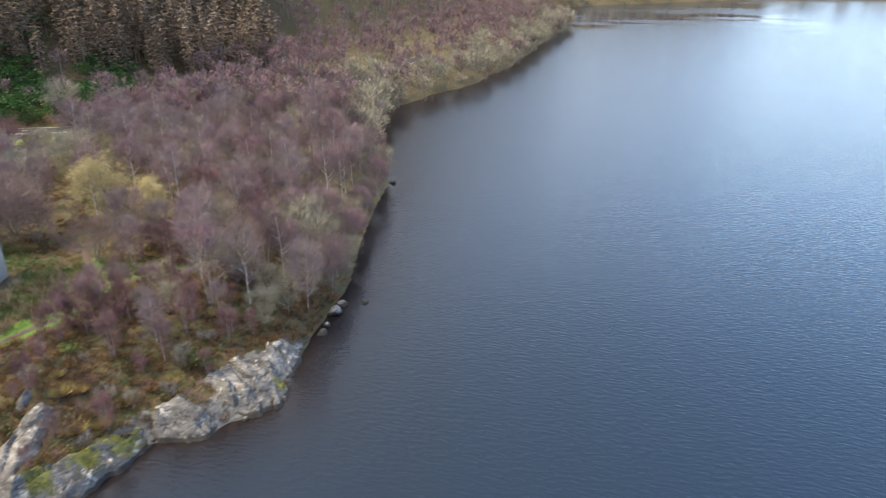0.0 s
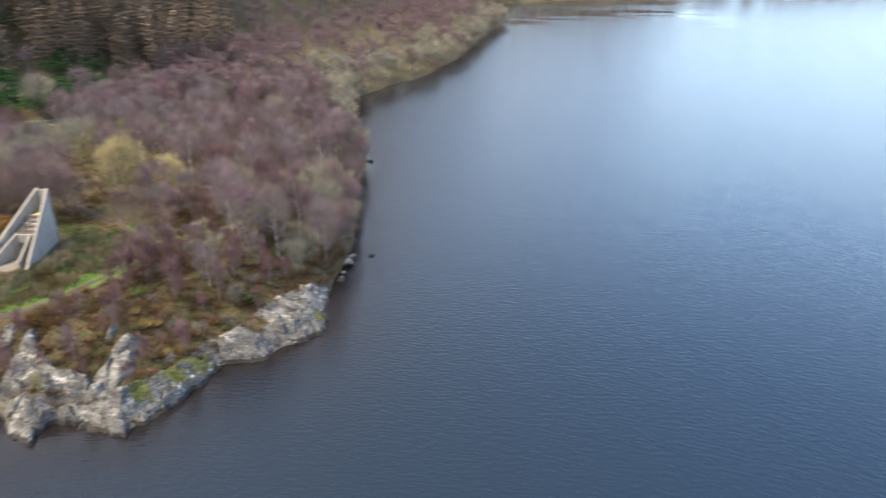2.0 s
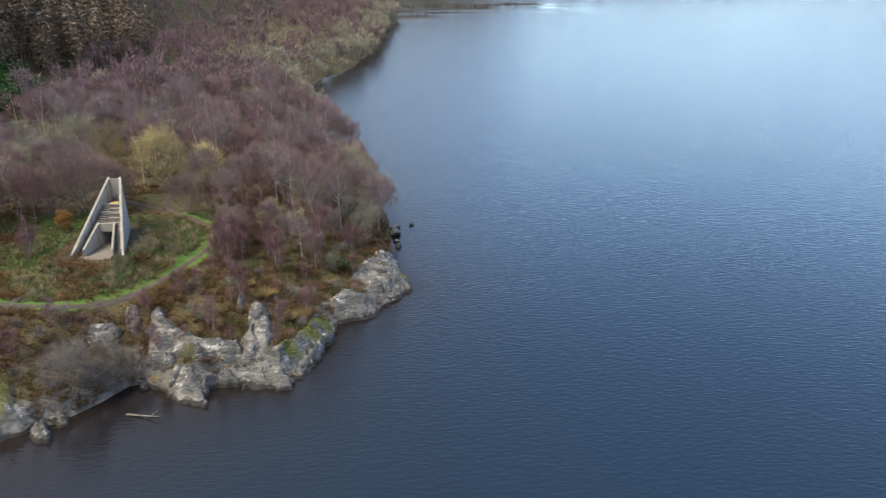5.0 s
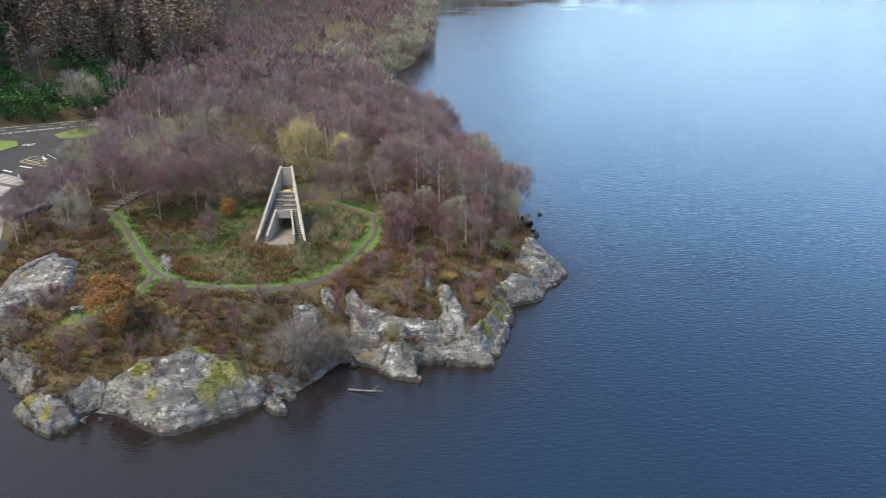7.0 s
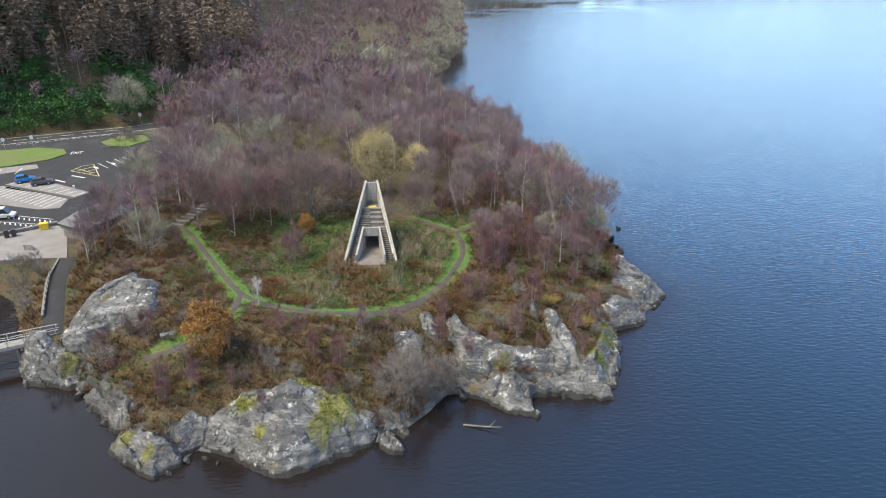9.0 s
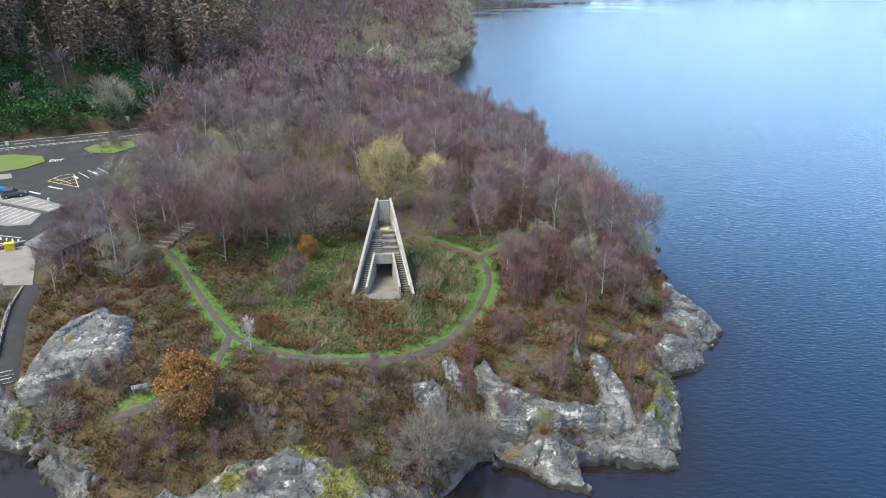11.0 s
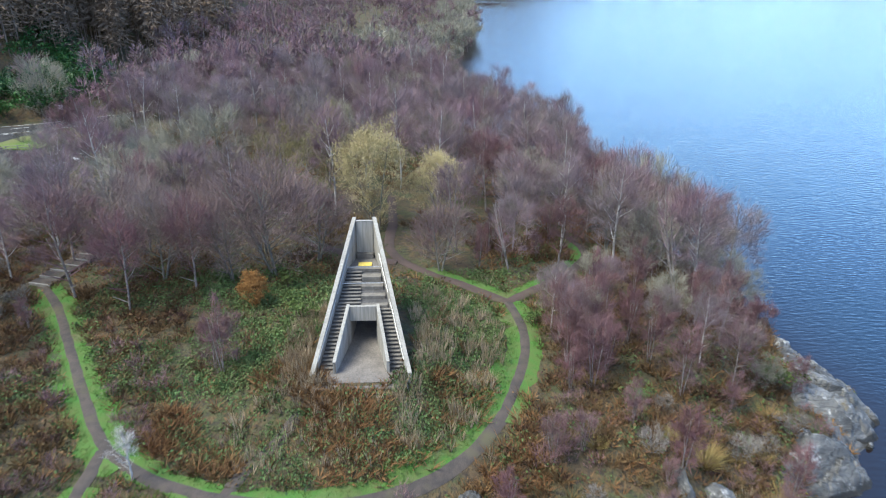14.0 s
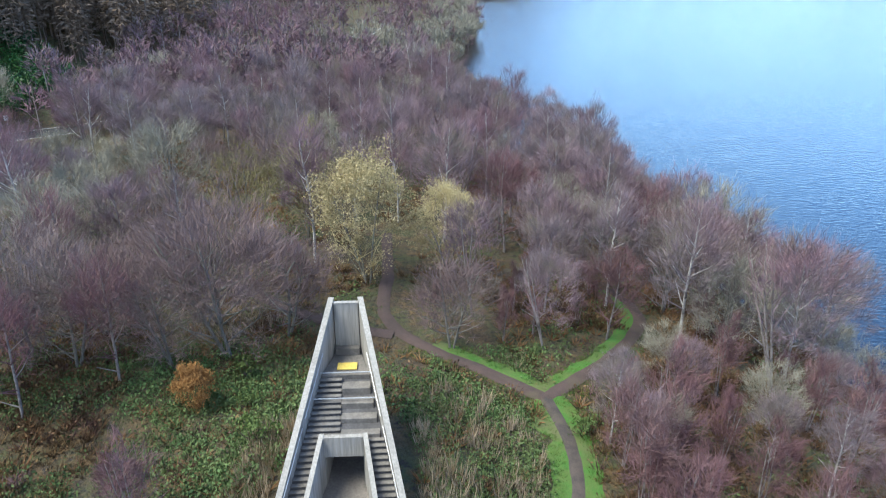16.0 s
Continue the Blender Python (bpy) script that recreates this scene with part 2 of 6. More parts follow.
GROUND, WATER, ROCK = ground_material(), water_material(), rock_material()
WHITE_BARK = surface("white_birch_bark", (0.60, 0.57, 0.53), (0.44, 0.41, 0.38), (0.09, 0.08, 0.075), 2.2, 8, 0.8, 0.4, 0.02)
BIRCH_BARK = surface("birch_bark", (0.32, 0.29, 0.27), (0.22, 0.19, 0.18), (0.09, 0.08, 0.075), 2.2, 8, 0.8, 0.4, 0.02)
GREY_BARK = surface("grey_bark", (0.21, 0.20, 0.172), (0.14, 0.128, 0.107), (0.20, 0.21, 0.145), 1.2, 9, 0.9, 0.5, 0.02)
BROWN_BARK = surface("brown_bark", (0.10, 0.075, 0.055), (0.065, 0.05, 0.04), None, 1.2, 9, 0.9, 0.5, 0.02)
PURPLE_TWIG = plant("purple_birch_twigs", (0.290, 0.168, 0.196), (0.205, 0.168, 0.178), 0.10, c=(0.205, 0.18, 0.14), spread=0.5)
RED_TWIG = plant("red_twigs", (0.21, 0.108, 0.118), (0.19, 0.122, 0.122), 0.2)
GREY_TWIG = plant("lichened_grey_twigs", (0.36, 0.335, 0.255), (0.27, 0.252, 0.195), 0.12)
BUSH_TWIG = plant("grey_bush_twigs", (0.26, 0.235, 0.21), (0.215, 0.19, 0.175), 0.12)
DARK_TWIG = plant("brown_twigs", (0.245, 0.165, 0.165), (0.215, 0.172, 0.155), 0.12)
YELLOW_LEAF = plant("yellow_leaves", (0.53, 0.44, 0.22), (0.45, 0.38, 0.20), 0.4, spread=0.25)
OLIVE_LEAF = plant("olive_leaves", (0.235, 0.195, 0.085), (0.20, 0.18, 0.09), 0.3, spread=0.2)
ORANGE_LEAF = plant("orange_leaves", (0.38, 0.20, 0.06), (0.27, 0.145, 0.05), 0.6)
GREEN_LEAF = plant("evergreen_leaves", (0.06, 0.15, 0.028), (0.02, 0.05, 0.018), 0.12, 0.5)
LARCH_NEEDLE = plant("larch_needles", (0.25, 0.182, 0.128), (0.19, 0.148, 0.112), 0.06)
LARCH_BARK = surface("larch_bark", (0.20, 0.15, 0.11), (0.14, 0.105, 0.08), None, 1.2, 9, 0.9, 0.5, 0.02)
BRACKEN = plant("dead_bracken", (0.20, 0.095, 0.042), (0.25, 0.16, 0.068), 0.25, spread=0.4)
HEATHER = plant("heather", (0.195, 0.108, 0.055), (0.215, 0.175, 0.064), 0.22, spread=0.6, c=(0.155, 0.085, 0.07))
STRAW = plant("straw_grass", (0.46, 0.37, 0.28), (0.34, 0.27, 0.165), 0.5)
TUSSOCK = plant("tussock_grass", (0.31, 0.205, 0.085), (0.28, 0.225, 0.075), 0.5)
GRASS = plant("green_grass", (0.07, 0.165, 0.02), (0.10, 0.14, 0.03), 0.5)
BUSH_LEAF = plant("bush_leaves", (0.12, 0.155, 0.04), (0.09, 0.13, 0.04), 0.8, spread=0.4)
MOSS = plant("yellow_moss", (0.21, 0.21, 0.035), (0.16, 0.17, 0.04), 0.8, spread=0.4)
BRAMBLE = plant("bramble_leaves", (0.06, 0.15, 0.045), (0.105, 0.14, 0.05), 0.4)
TURF = surface("mown_turf", (0.070, 0.162, 0.020), (0.095, 0.148, 0.028), (0.10, 0.11, 0.038), 0.8, 14, 0.95, 0.6, 0.05, c_amount=(0.55, 0.68))
LAWN = surface("island_lawn", (0.105, 0.165, 0.022), (0.13, 0.17, 0.035), (0.12, 0.125, 0.045), 0.35, 14, 0.95, 0.6, 0.05, c_amount=(0.5, 0.66))
LITTER = surface("leaf_littered_path", (0.085, 0.057, 0.049), (0.068, 0.048, 0.04), (0.075, 0.06, 0.038), 1.2, 20, 0.95, 0.5, 0.02)
GRAVEL = surface("path_gravel", (0.086, 0.068, 0.056), (0.058, 0.048, 0.042), (0.080, 0.072, 0.040), 1.2, 20, 0.95, 0.5, 0.02)
STONE_KERB = surface("dark_kerb", (0.075, 0.07, 0.066), (0.055, 0.052, 0.05), None, 1.0, 12, 0.9, 0.2)
ASPHALT = surface("asphalt", (0.031, 0.029, 0.030), (0.024, 0.023, 0.024), (0.042, 0.039, 0.038), 0.4, 25, 0.9, 0.3, 0.01)
PAVING = surface("pale_paving", (0.25, 0.228, 0.21), (0.205, 0.188, 0.175), (0.165, 0.15, 0.138), 0.5, 8, 0.9, 0.2, 0.01)
YELLOW_PAINT = surface("yellow_line_paint", (0.62, 0.52, 0.26), (0.5, 0.43, 0.24), None, 2.0, 12, 0.8, 0)
PAINT = surface("white_line_paint", (0.75, 0.75, 0.73), (0.62, 0.62, 0.60), None, 2.0, 12, 0.8, 0)


# ---- mesh helpers ----
def raw_mesh(name, verts, tris, mats, index=None, smooth=False):
    """A mesh from arrays of points and triangles or quads."""
    me = bpy.data.meshes.new(name)
    v, f = np.asarray(verts, np.float32), np.asarray(tris, np.int32)
    k = f.shape[1]
    me.vertices.add(len(v)), me.loops.add(f.size), me.polygons.add(len(f))
    me.vertices.foreach_set("co", v.ravel())
    me.loops.foreach_set("vertex_index", f.ravel())
    me.polygons.foreach_set("loop_start", np.arange(0, f.size, k, dtype=np.int32))
    for m in mats:
        me.materials.append(m)
    if index is not None:
        me.polygons.foreach_set("material_index", np.asarray(index, np.int32))
    me.polygons.foreach_set("use_smooth", np.full(len(f), smooth))
    me.update(calc_edges=True)
    return me


def part(name, bm, material, parent=None, label="", smooth=False):
    """Links a bmesh as one mesh object under a thing or a part."""
    me = bpy.data.meshes.new(name)
    bmesh.ops.recalc_face_normals(bm, faces=bm.faces)
    bm.to_mesh(me)
    bm.free()
    me.materials.append(material)
    if smooth:
        me.polygons.foreach_set("use_smooth", np.full(len(me.polygons), True))
    ob = new(name, me)
    ob.parent = parent
    return tagged(ob, label)


def box(size, at=(0, 0, 0), turn=0.0, bevel=0.0, bm=None):
    """A box with its middle at a place, turned about z in degrees."""
    bm = bm or bmesh.new()
    made = bmesh.ops.create_cube(bm, size=1, matrix=pose(*at, 0, 0, turn) @ Matrix.Diagonal((*size, 1)))
    if bevel:
        edges = {e for v in made["verts"] for e in v.link_edges}
        bmesh.ops.bevel(bm, geom=list(edges), offset=bevel, segments=1, affect="EDGES")
    return bm


def rod(a, b, r0, r1=None, n=8, bm=None):
    """A round bar from a to b."""
    bm = bm or bmesh.new()
    a, b = Vector(a), Vector(b)
    m = Matrix.Translation((a + b) / 2) @ (b - a).to_track_quat("Z", "Y").to_matrix().to_4x4()
    bmesh.ops.create_cone(bm, cap_ends=True, segments=n, radius1=r0, radius2=r0 if r1 is None else r1, depth=(b - a).length, matrix=m)
    return bm


def prism(outline, z0, z1, bm=None):
    """An upright block over a plan outline; z0 and z1 are numbers or functions of x, y."""
    bm = bm or bmesh.new()
    lo = z0 if callable(z0) else (lambda x, y: z0)
    hi = z1 if callable(z1) else (lambda x, y: z1)
    a = [bm.verts.new((x, y, lo(x, y))) for x, y in outline]
    b = [bm.verts.new((x, y, hi(x, y))) for x, y in outline]
    n = len(a)
    bm.faces.new(a[::-1]), bm.faces.new(b)
    for i in range(n):
        bm.faces.new((a[i], a[(i + 1) % n], b[(i + 1) % n], b[i]))
    return bm


def thing(name, label, category, at=None, group="", kind=""):
    ob = tagged(new(name), label, category, group, kind)
    if at is not None:
        ob.matrix_basis = at
    return ob


# ---- the lie of the land ----
LOOP = [(-108.6, 66.8), (-106, 63.8), (-102.1, 57.6), (-97.6, 50.4), (-94.6, 46), (-92.2, 43.9), (-89.2, 42.2), (-85.4, 41), (-80, 40.6), (-75.4, 42), (-71.8, 44.2), (-68.7, 48), (-66.2, 55), (-65.6, 60), (-66.4, 64.4)]
BACK_PATH = [(-66.4, 64.4), (-70.5, 67.5), (-74, 70), (-76.6, 72.6), (-77.6, 76), (-77.5, 82), (-78, 90)]
EAST_PATH = [(-66.4, 64.4), (-64.1, 66.2), (-61.6, 68.2), (-59, 71.3), (-57.3, 74.6), (-57.1, 77.8), (-58, 81)]
WEST_PATH = [(-76.6, 71.6), (-80, 72.6), (-84.4, 74.8), (-88, 77.8), (-92.1, 80.6), (-96, 82)]
JETTY_PATH = [(-124.6, 63), (-122.9, 56), (-120.4, 50.2), (-118.4, 45.6), (-116.4, 41.2)]
BENCH_PATH = [(-94.2, 45.2), (-94.1, 42), (-94.4, 39.2), (-96.2, 36.6), (-99.6, 35.4), (-103, 35.2)]

def along(points, step=0.5):
    """Points spaced along a smooth line through those given."""
    p = [Vector((*q, 0)) for q in points]
    p = [2 * p[0] - p[1], *p, 2 * p[-1] - p[-2]]
    out = []
    for a, b, c, d in zip(p, p[1:], p[2:], p[3:]):
        n = max(2, int((c - b).length / step))
        for k in range(n):
            t = k / n
            out.append(0.5 * (2 * b + (c - a) * t + (2 * a - 5 * b + 4 * c - d) * t * t + (3 * b - a - 3 * c + d) * t ** 3))
    return out + [p[-2]]


PATH_POINTS = np.array([(q.x, q.y) for ln in (LOOP, BACK_PATH, WEST_PATH, EAST_PATH, BENCH_PATH) for q in along(ln, 1.0)])
ROAD_LINE = [(-215, 101), (-195, 111.5), (-173, 123.8), (-151, 133.8), (-141, 139), (-122, 154.5), (-108, 187), (-98, 230), (-92, 280)]
ROAD_POINTS = np.array([(q.x, q.y) for q in along(ROAD_LINE, 2.0)])
JETTY_POINTS = np.array([(q.x, q.y) for q in along(JETTY_PATH, 1.0)])


def gap_to(points, x, y):
    """How far places lie from a row of points."""
    best = np.full(np.shape(x), 1e9)
    for a, b in points:
        best = np.minimum(best, np.hypot(x - a, y - b))
    return best


SOUTH_SHORE = [(-134, 58.5), (-129.5, 55), (-126.5, 50.5), (-123.6, 45.5), (-120.6, 40.2), (-117.8, 35.4), (-111.5, 34.6), (-108.8, 32), (-106.6, 30), (-103.4, 26.8), (-102.4, 23.8), (-100.8, 22.4), (-97.4, 20.4), (-95.3, 21.7),
               (-94.2, 23.8), (-90, 22.9), (-88, 21.4), (-85.6, 19.7), (-82.9, 20.5), (-80, 22.2), (-76.4, 24.4), (-73.5, 26.2), (-71, 29), (-68.4, 32.9), (-65.4, 32.5), (-63.3, 31.1), (-61.9, 29.9), (-59.2, 29.8), (-59.2, 32),
               (-56.9, 32.7), (-53, 32.3), (-50.2, 32.2), (-49.2, 34.4), (-47.7, 38.3), (-46.4, 42.6), (-46.2, 46)]
EAST_SHORE = [(-44.6, 47.2), (-42.6, 47.9), (-41.0, 49.2), (-40.2, 51.6), (-38.2, 53), (-37, 55.4), (-36.6, 57.2), (-38.4, 63.6), (-39.6, 70), (-40.2, 77), (-41, 86), (-45, 99), (-49.5, 117), (-52.5, 133), (-64, 150), (-77.5, 190), (-71.5, 217), (-61.8, 250), (-56.8, 300), (-55, 360), (-51.5, 428)]
NORTH_SHORE = [(-80, 460), (-95, 520), (-36, 578), (60, 650), (200, 690), (500, 760), (900, 700), (1000, 0), (800, -900), (300, -1500), (-500, -1200), (-420, -300), (-240, 20), (-170, 52), (-143, 56)]
SHORE = np.array(SOUTH_SHORE + EAST_SHORE + NORTH_SHORE, float)


def smooth_step(v, lo, hi):
    t = np.clip((v - lo) / (hi - lo), 0, 1)
    return t * t * (3 - 2 * t)


def lattice(ix, iy):
    h = np.sin(ix * 127.1 + iy * 311.7) * 43758.5453
    return h - np.floor(h)


def rolling(x, y, size):
    """Smooth random relief between -1 and 1 with humps of about that size."""
    x, y = np.asarray(x, float) / size, np.asarray(y, float) / size
    ix, iy = np.floor(x), np.floor(y)
    fx, fy = x - ix, y - iy
    fx, fy = fx * fx * (3 - 2 * fx), fy * fy * (3 - 2 * fy)
    a = lattice(ix, iy) * (1 - fx) + lattice(ix + 1, iy) * fx
    b = lattice(ix, iy + 1) * (1 - fx) + lattice(ix + 1, iy + 1) * fx
    return 2 * (a * (1 - fy) + b * fy) - 1


def inland(x, y):
    """How far a place lies from the water's edge; below zero in the lake."""
    x, y = np.atleast_1d(np.asarray(x, float)), np.atleast_1d(np.asarray(y, float))
    best, inside = np.full(x.shape, 1e9), np.zeros(x.shape, bool)
    for (ax, ay), (bx, by) in zip(SHORE, np.roll(SHORE, -1, 0)):
        dx, dy = bx - ax, by - ay
        t = np.clip(((x - ax) * dx + (y - ay) * dy) / (dx * dx + dy * dy), 0, 1)
        best = np.minimum(best, np.hypot(x - ax - t * dx, y - ay - t * dy))
        if ay != by:
            inside ^= ((ay > y) != (by > y)) & (x < dx * (y - ay) / dy + ax)
    return np.where(inside, -best, best) + (2.2 * rolling(x, y, 13) + 0.9 * rolling(x + 30, y, 4.5)) * smooth_step(y, 135, 165)


def height(x, y):
    """The ground's height over the lake."""
    x, y = np.atleast_1d(np.asarray(x, float)), np.atleast_1d(np.asarray(y, float))
    d = inland(x, y)
    cape = smooth_step(-y, -84, -66) * smooth_step(x, -122, -112)
    shore = 2.0 * smooth_step(d, 0, 2.5) * cape + 0.9 * smooth_step(d, 0, 3) * (1 - cape)
    z = np.where(d > 0, shore + (4.3 - 0.2 * (1 - cape)) * smooth_step(d, 0.5, 15), np.maximum(-8, 0.7 * d))
    z = z + 0.9 * smooth_step(d, 10, 24) * smooth_step(y, 60, 75) * (1 - smooth_step(y, 140, 170))
    z = z + 1.9 * (1 - smooth_step(np.hypot((x + 78.4) / 1.0, (y - 56.0) / 1.15), 5.0, 12.5))
    z = z + 1.3 * (1 - smooth_step(np.hypot(x + 84, (y - 90) * 0.9), 5, 22))
    rough = 0.30 * rolling(x, y, 5.5) + 0.16 * rolling(x + 40, y, 2.3)
    calm = smooth_step(np.hypot(x + 78.4, (y - 55.5) * 0.8), 5.5, 8)
    calm = calm * smooth_step(gap_to(PATH_POINTS, x, y), 1.5, 4.5)
    z = z + rough * smooth_step(d, 0.5, 5) * calm
    ramp = 1 - smooth_step(gap_to(JETTY_POINTS, x, y), 1.8, 4.5)
    z = z * (1 - ramp) + 3.1 * ramp
    park = smooth_step(-x, 118, 128) * smooth_step(y, 57, 64) * (1 - smooth_step(y, 133, 142)) * (1 - smooth_step(-x, 172, 185))
    z = z * (1 - park) + 3.4 * park
    road = 1 - smooth_step(gap_to(ROAD_POINTS, x, y), 3.8, 8.0)
    z = z * (1 - road) + 3.42 * road
    foot = -172 + 42 * smooth_step(y, 128, 200) + 30 * smooth_step(y, 200, 420) - 40 * (1 - smooth_step(y, 40, 110))
    rise = np.maximum(0, foot - x)
    hill = 0.62 * rise * smooth_step(rise, 0, 40)
    far = smooth_step(y, 500, 560) * (1 - smooth_step(x, 20, 150)) * np.minimum(0.16 * np.maximum(0, d), 45) + smooth_step(y, 560, 800) * np.minimum(0.10 * np.maximum(0, d), 40) + smooth_step(x, 850, 1100) * np.minimum(0.14 * np.maximum(0, d), 70) + smooth_step(-y, 600, 900) * np.minimum(0.2 * np.maximum(0, d), 150)
    up = np.minimum(hill + far, 420) * (1 - road) * (1 + 0.12 * rolling(x, y, 160)) * smooth_step(d, 0, 30)
    return z + up


def steps_out(start, end, first, ratio):
    out, at, by = [], start, first
    while at < end:
        by *= ratio
        at += by
        out.append(min(at, end))
    return np.array(out)


GRID = []


def read_grid(which, x, y):
    """A value of the ground's grid at places: 2 the height, 3 the way inland, 4 the way to a path."""
    xs, ys, v = GRID[0], GRID[1], GRID[which]
    x, y = np.asarray(x, float), np.asarray(y, float)
    i = np.clip(np.searchsorted(xs, x) - 1, 0, len(xs) - 2)
    j = np.clip(np.searchsorted(ys, y) - 1, 0, len(ys) - 2)
    u, w = (x - xs[i]) / (xs[i + 1] - xs[i]), (y - ys[j]) / (ys[j + 1] - ys[j])
    return (v[j, i] * (1 - u) + v[j, i + 1] * u) * (1 - w) + (v[j + 1, i] * (1 - u) + v[j + 1, i + 1] * u) * w


def level(x, y):
    return float(read_grid(2, x, y))


def shore_gap(x, y):
    return float(read_grid(3, x, y))


def path_gap(x, y):
    return float(read_grid(4, x, y))


# bare rock: label, plan outline, how far it stands proud, width of its rounded rim, strike in degrees, mossy spots (x, y, radius)
PALE = "pale grey lichened rock outcrop with dark cracks"
OUTCROPS = [
    ("broad bare grey rock bluff streaked with lichen", [(-105.2, 48), (-108.9, 50.4), (-111.9, 49), (-114.4, 47.6), (-116, 45.4), (-114.9, 40.4), (-113.9, 37.9), (-111.1, 38.7), (-109.5, 41), (-107, 41.6), (-104, 41.2), (-103.9, 44.6)], 1.1, 1.6, 25, []),
    (PALE, [(-121.2, 41.2), (-117.5, 41.6), (-114.7, 39.3), (-111.2, 37.4), (-110.8, 35.6), (-111.6, 33.9), (-115.1, 34.4), (-117.8, 34.8), (-119.6, 38.4)], 0.7, 1.0, -30, [(-112.5, 36.6, 1.2)]),
    (PALE, [(-109.6, 33), (-107.1, 32.7), (-104.6, 30.3), (-102.2, 29.4), (-101.2, 26.4), (-104, 26.6), (-106.8, 29.5), (-109.2, 31.6)], 0.8, 0.9, -45, []),
    ("low grey shore rock with yellow-green moss", [(-103.4, 25.3), (-101.6, 25.6), (-99, 23.9), (-97.1, 23.3), (-95.3, 23), (-94.8, 21.4), (-97, 19.6), (-98.6, 20), (-101.3, 22.1), (-103, 23.4)], 0.8, 1.1, -35, [(-101.2, 24, 0.9), (-98.2, 21.8, 0.7)]),
    (PALE, [(-96.6, 24.6), (-95.2, 27), (-93.2, 26), (-93.4, 24.4), (-94.6, 22.8), (-95.8, 22.7)], 0.6, 0.6, 50, []),
    ("great smooth grey rock dome with yellow moss above the water", [(-93.8, 24), (-93.4, 25.8), (-92, 27.8), (-89.6, 28.9), (-87.1, 29.6), (-85.6, 30.0), (-83.8, 29.8), (-81.2, 29.4), (-79.2, 28.6), (-77.4, 27.2), (-75.8, 26.6), (-76, 23.9), (-79.8, 21.7), (-82.8, 19.8), (-85.6, 18.9), (-88.2, 20.9), (-90.2, 22.4), (-92, 23)], 1.15, 2.4, -20, [(-80.2, 26.2, 2.1), (-81.4, 23.6, 1.2), (-89.6, 26.6, 1.3), (-87.4, 23.4, 0.7), (-83, 30, 1.6)]),
    ("small tilted grey rock slab at the water's edge", [(-75.7, 27), (-72.6, 27.2), (-72.4, 25.8), (-73.2, 25.1), (-75.4, 26)], 0.5, 0.5, 0, []),
    ("small tilted grey rock slab at the water's edge", [(-76, 25.7), (-74.8, 26), (-73.1, 24.2), (-72.8, 22.7), (-74.2, 22.6), (-75.9, 24.4)], 0.9, 0.5, -45, []),
    ("long low pale rock ledge above the water", [(-68, 34), (-65.1, 33.3), (-62.6, 33.3), (-59.5, 33.4), (-57.8, 34.2), (-53.6, 34.5), (-51.2, 33.8), (-49.3, 33), (-49.7, 31.7), (-52.8, 31.5), (-56.9, 32.1), (-58.8, 31.6), (-58.4, 28.6), (-62, 28.9), (-63.7, 30.6), (-66, 32)], 0.9, 0.8, -15, []),
    ("curved pale rock band with worn hollows", [(-68.8, 41.6), (-67.2, 41.8), (-65.6, 39.7), (-63.6, 38.1), (-61.2, 37.3), (-58.4, 37.4), (-56.3, 36.5), (-55.8, 34.8), (-58, 34.5), (-61, 34.2), (-63.2, 34), (-66.5, 34), (-67, 35.7), (-68, 38.7)], 1.0, 1.0, -30, [(-62, 34.5, 0.9)]),
    ("narrow pale rock spine between heather", [(-56.3, 43.4), (-54.6, 43.8), (-53.3, 41.2), (-52.9, 38.2), (-52.8, 36.6), (-52.8, 34.4), (-55.6, 34.4), (-56.3, 35.3), (-56.4, 37.8), (-56.2, 40.5)], 0.6, 0.8, -78, []),
    ("grey shore rock with bright yellow-green moss", [(-52.8, 36.2), (-50.6, 38.8), (-49, 43), (-47.6, 46.8), (-45.7, 46), (-45.8, 42.4), (-47.1, 38), (-48.6, 33.6), (-50.8, 33.4), (-53.3, 34.2)], 0.8, 1.0, 65, [(-48, 44.4, 1.9), (-49, 40.4, 1.5), (-50.6, 36.6, 1.2)]),
    ("blunt pale boulder half sunk in the heath", [(-74.6, 38.6), (-72.6, 40.4), (-71.1, 38.8), (-71.4, 36.4), (-73.2, 35.6), (-74.3, 36.8)], 0.8, 0.8, 40, []),
    ("narrow pale rock slab in the heath", [(-71.8, 42.5), (-70.5, 42.6), (-69.4, 40.4), (-69.5, 38.4), (-70.7, 39.2), (-71.4, 40.3)], 0.5, 0.5, -70, []),
    ("small pale rock in the heath", [(-58.4, 43.9), (-56.8, 44.2), (-56.9, 41.2), (-58.4, 41.2)], 0.5, 0.5, -80, []),
    ("pale rock point running out into the lake", [(-42.8, 60.5), (-41.2, 65.5), (-39.6, 69.4), (-38, 63.6), (-36.4, 59.6), (-35.7, 56.8), (-36.6, 54.6), (-37.8, 52.6), (-40.4, 52.2), (-43, 53), (-45.4, 53.6), (-44, 57)], 0.4, 1.2, -26, [(-37.6, 58.2, 0.8)]),
    ("blocky pale rock at the water's edge", [(-47.7, 49.2), (-45.4, 51.2), (-42.9, 50.6), (-40.8, 51), (-40.4, 48.6), (-42.5, 47.1), (-44.7, 46.4), (-46.9, 46.9)], 0.7, 0.9, 10, []),
]
ROCK_STEP = 0.25
ROCK_X, ROCK_Y = np.arange(-123, -33, ROCK_STEP), np.arange(16, 72, ROCK_STEP)


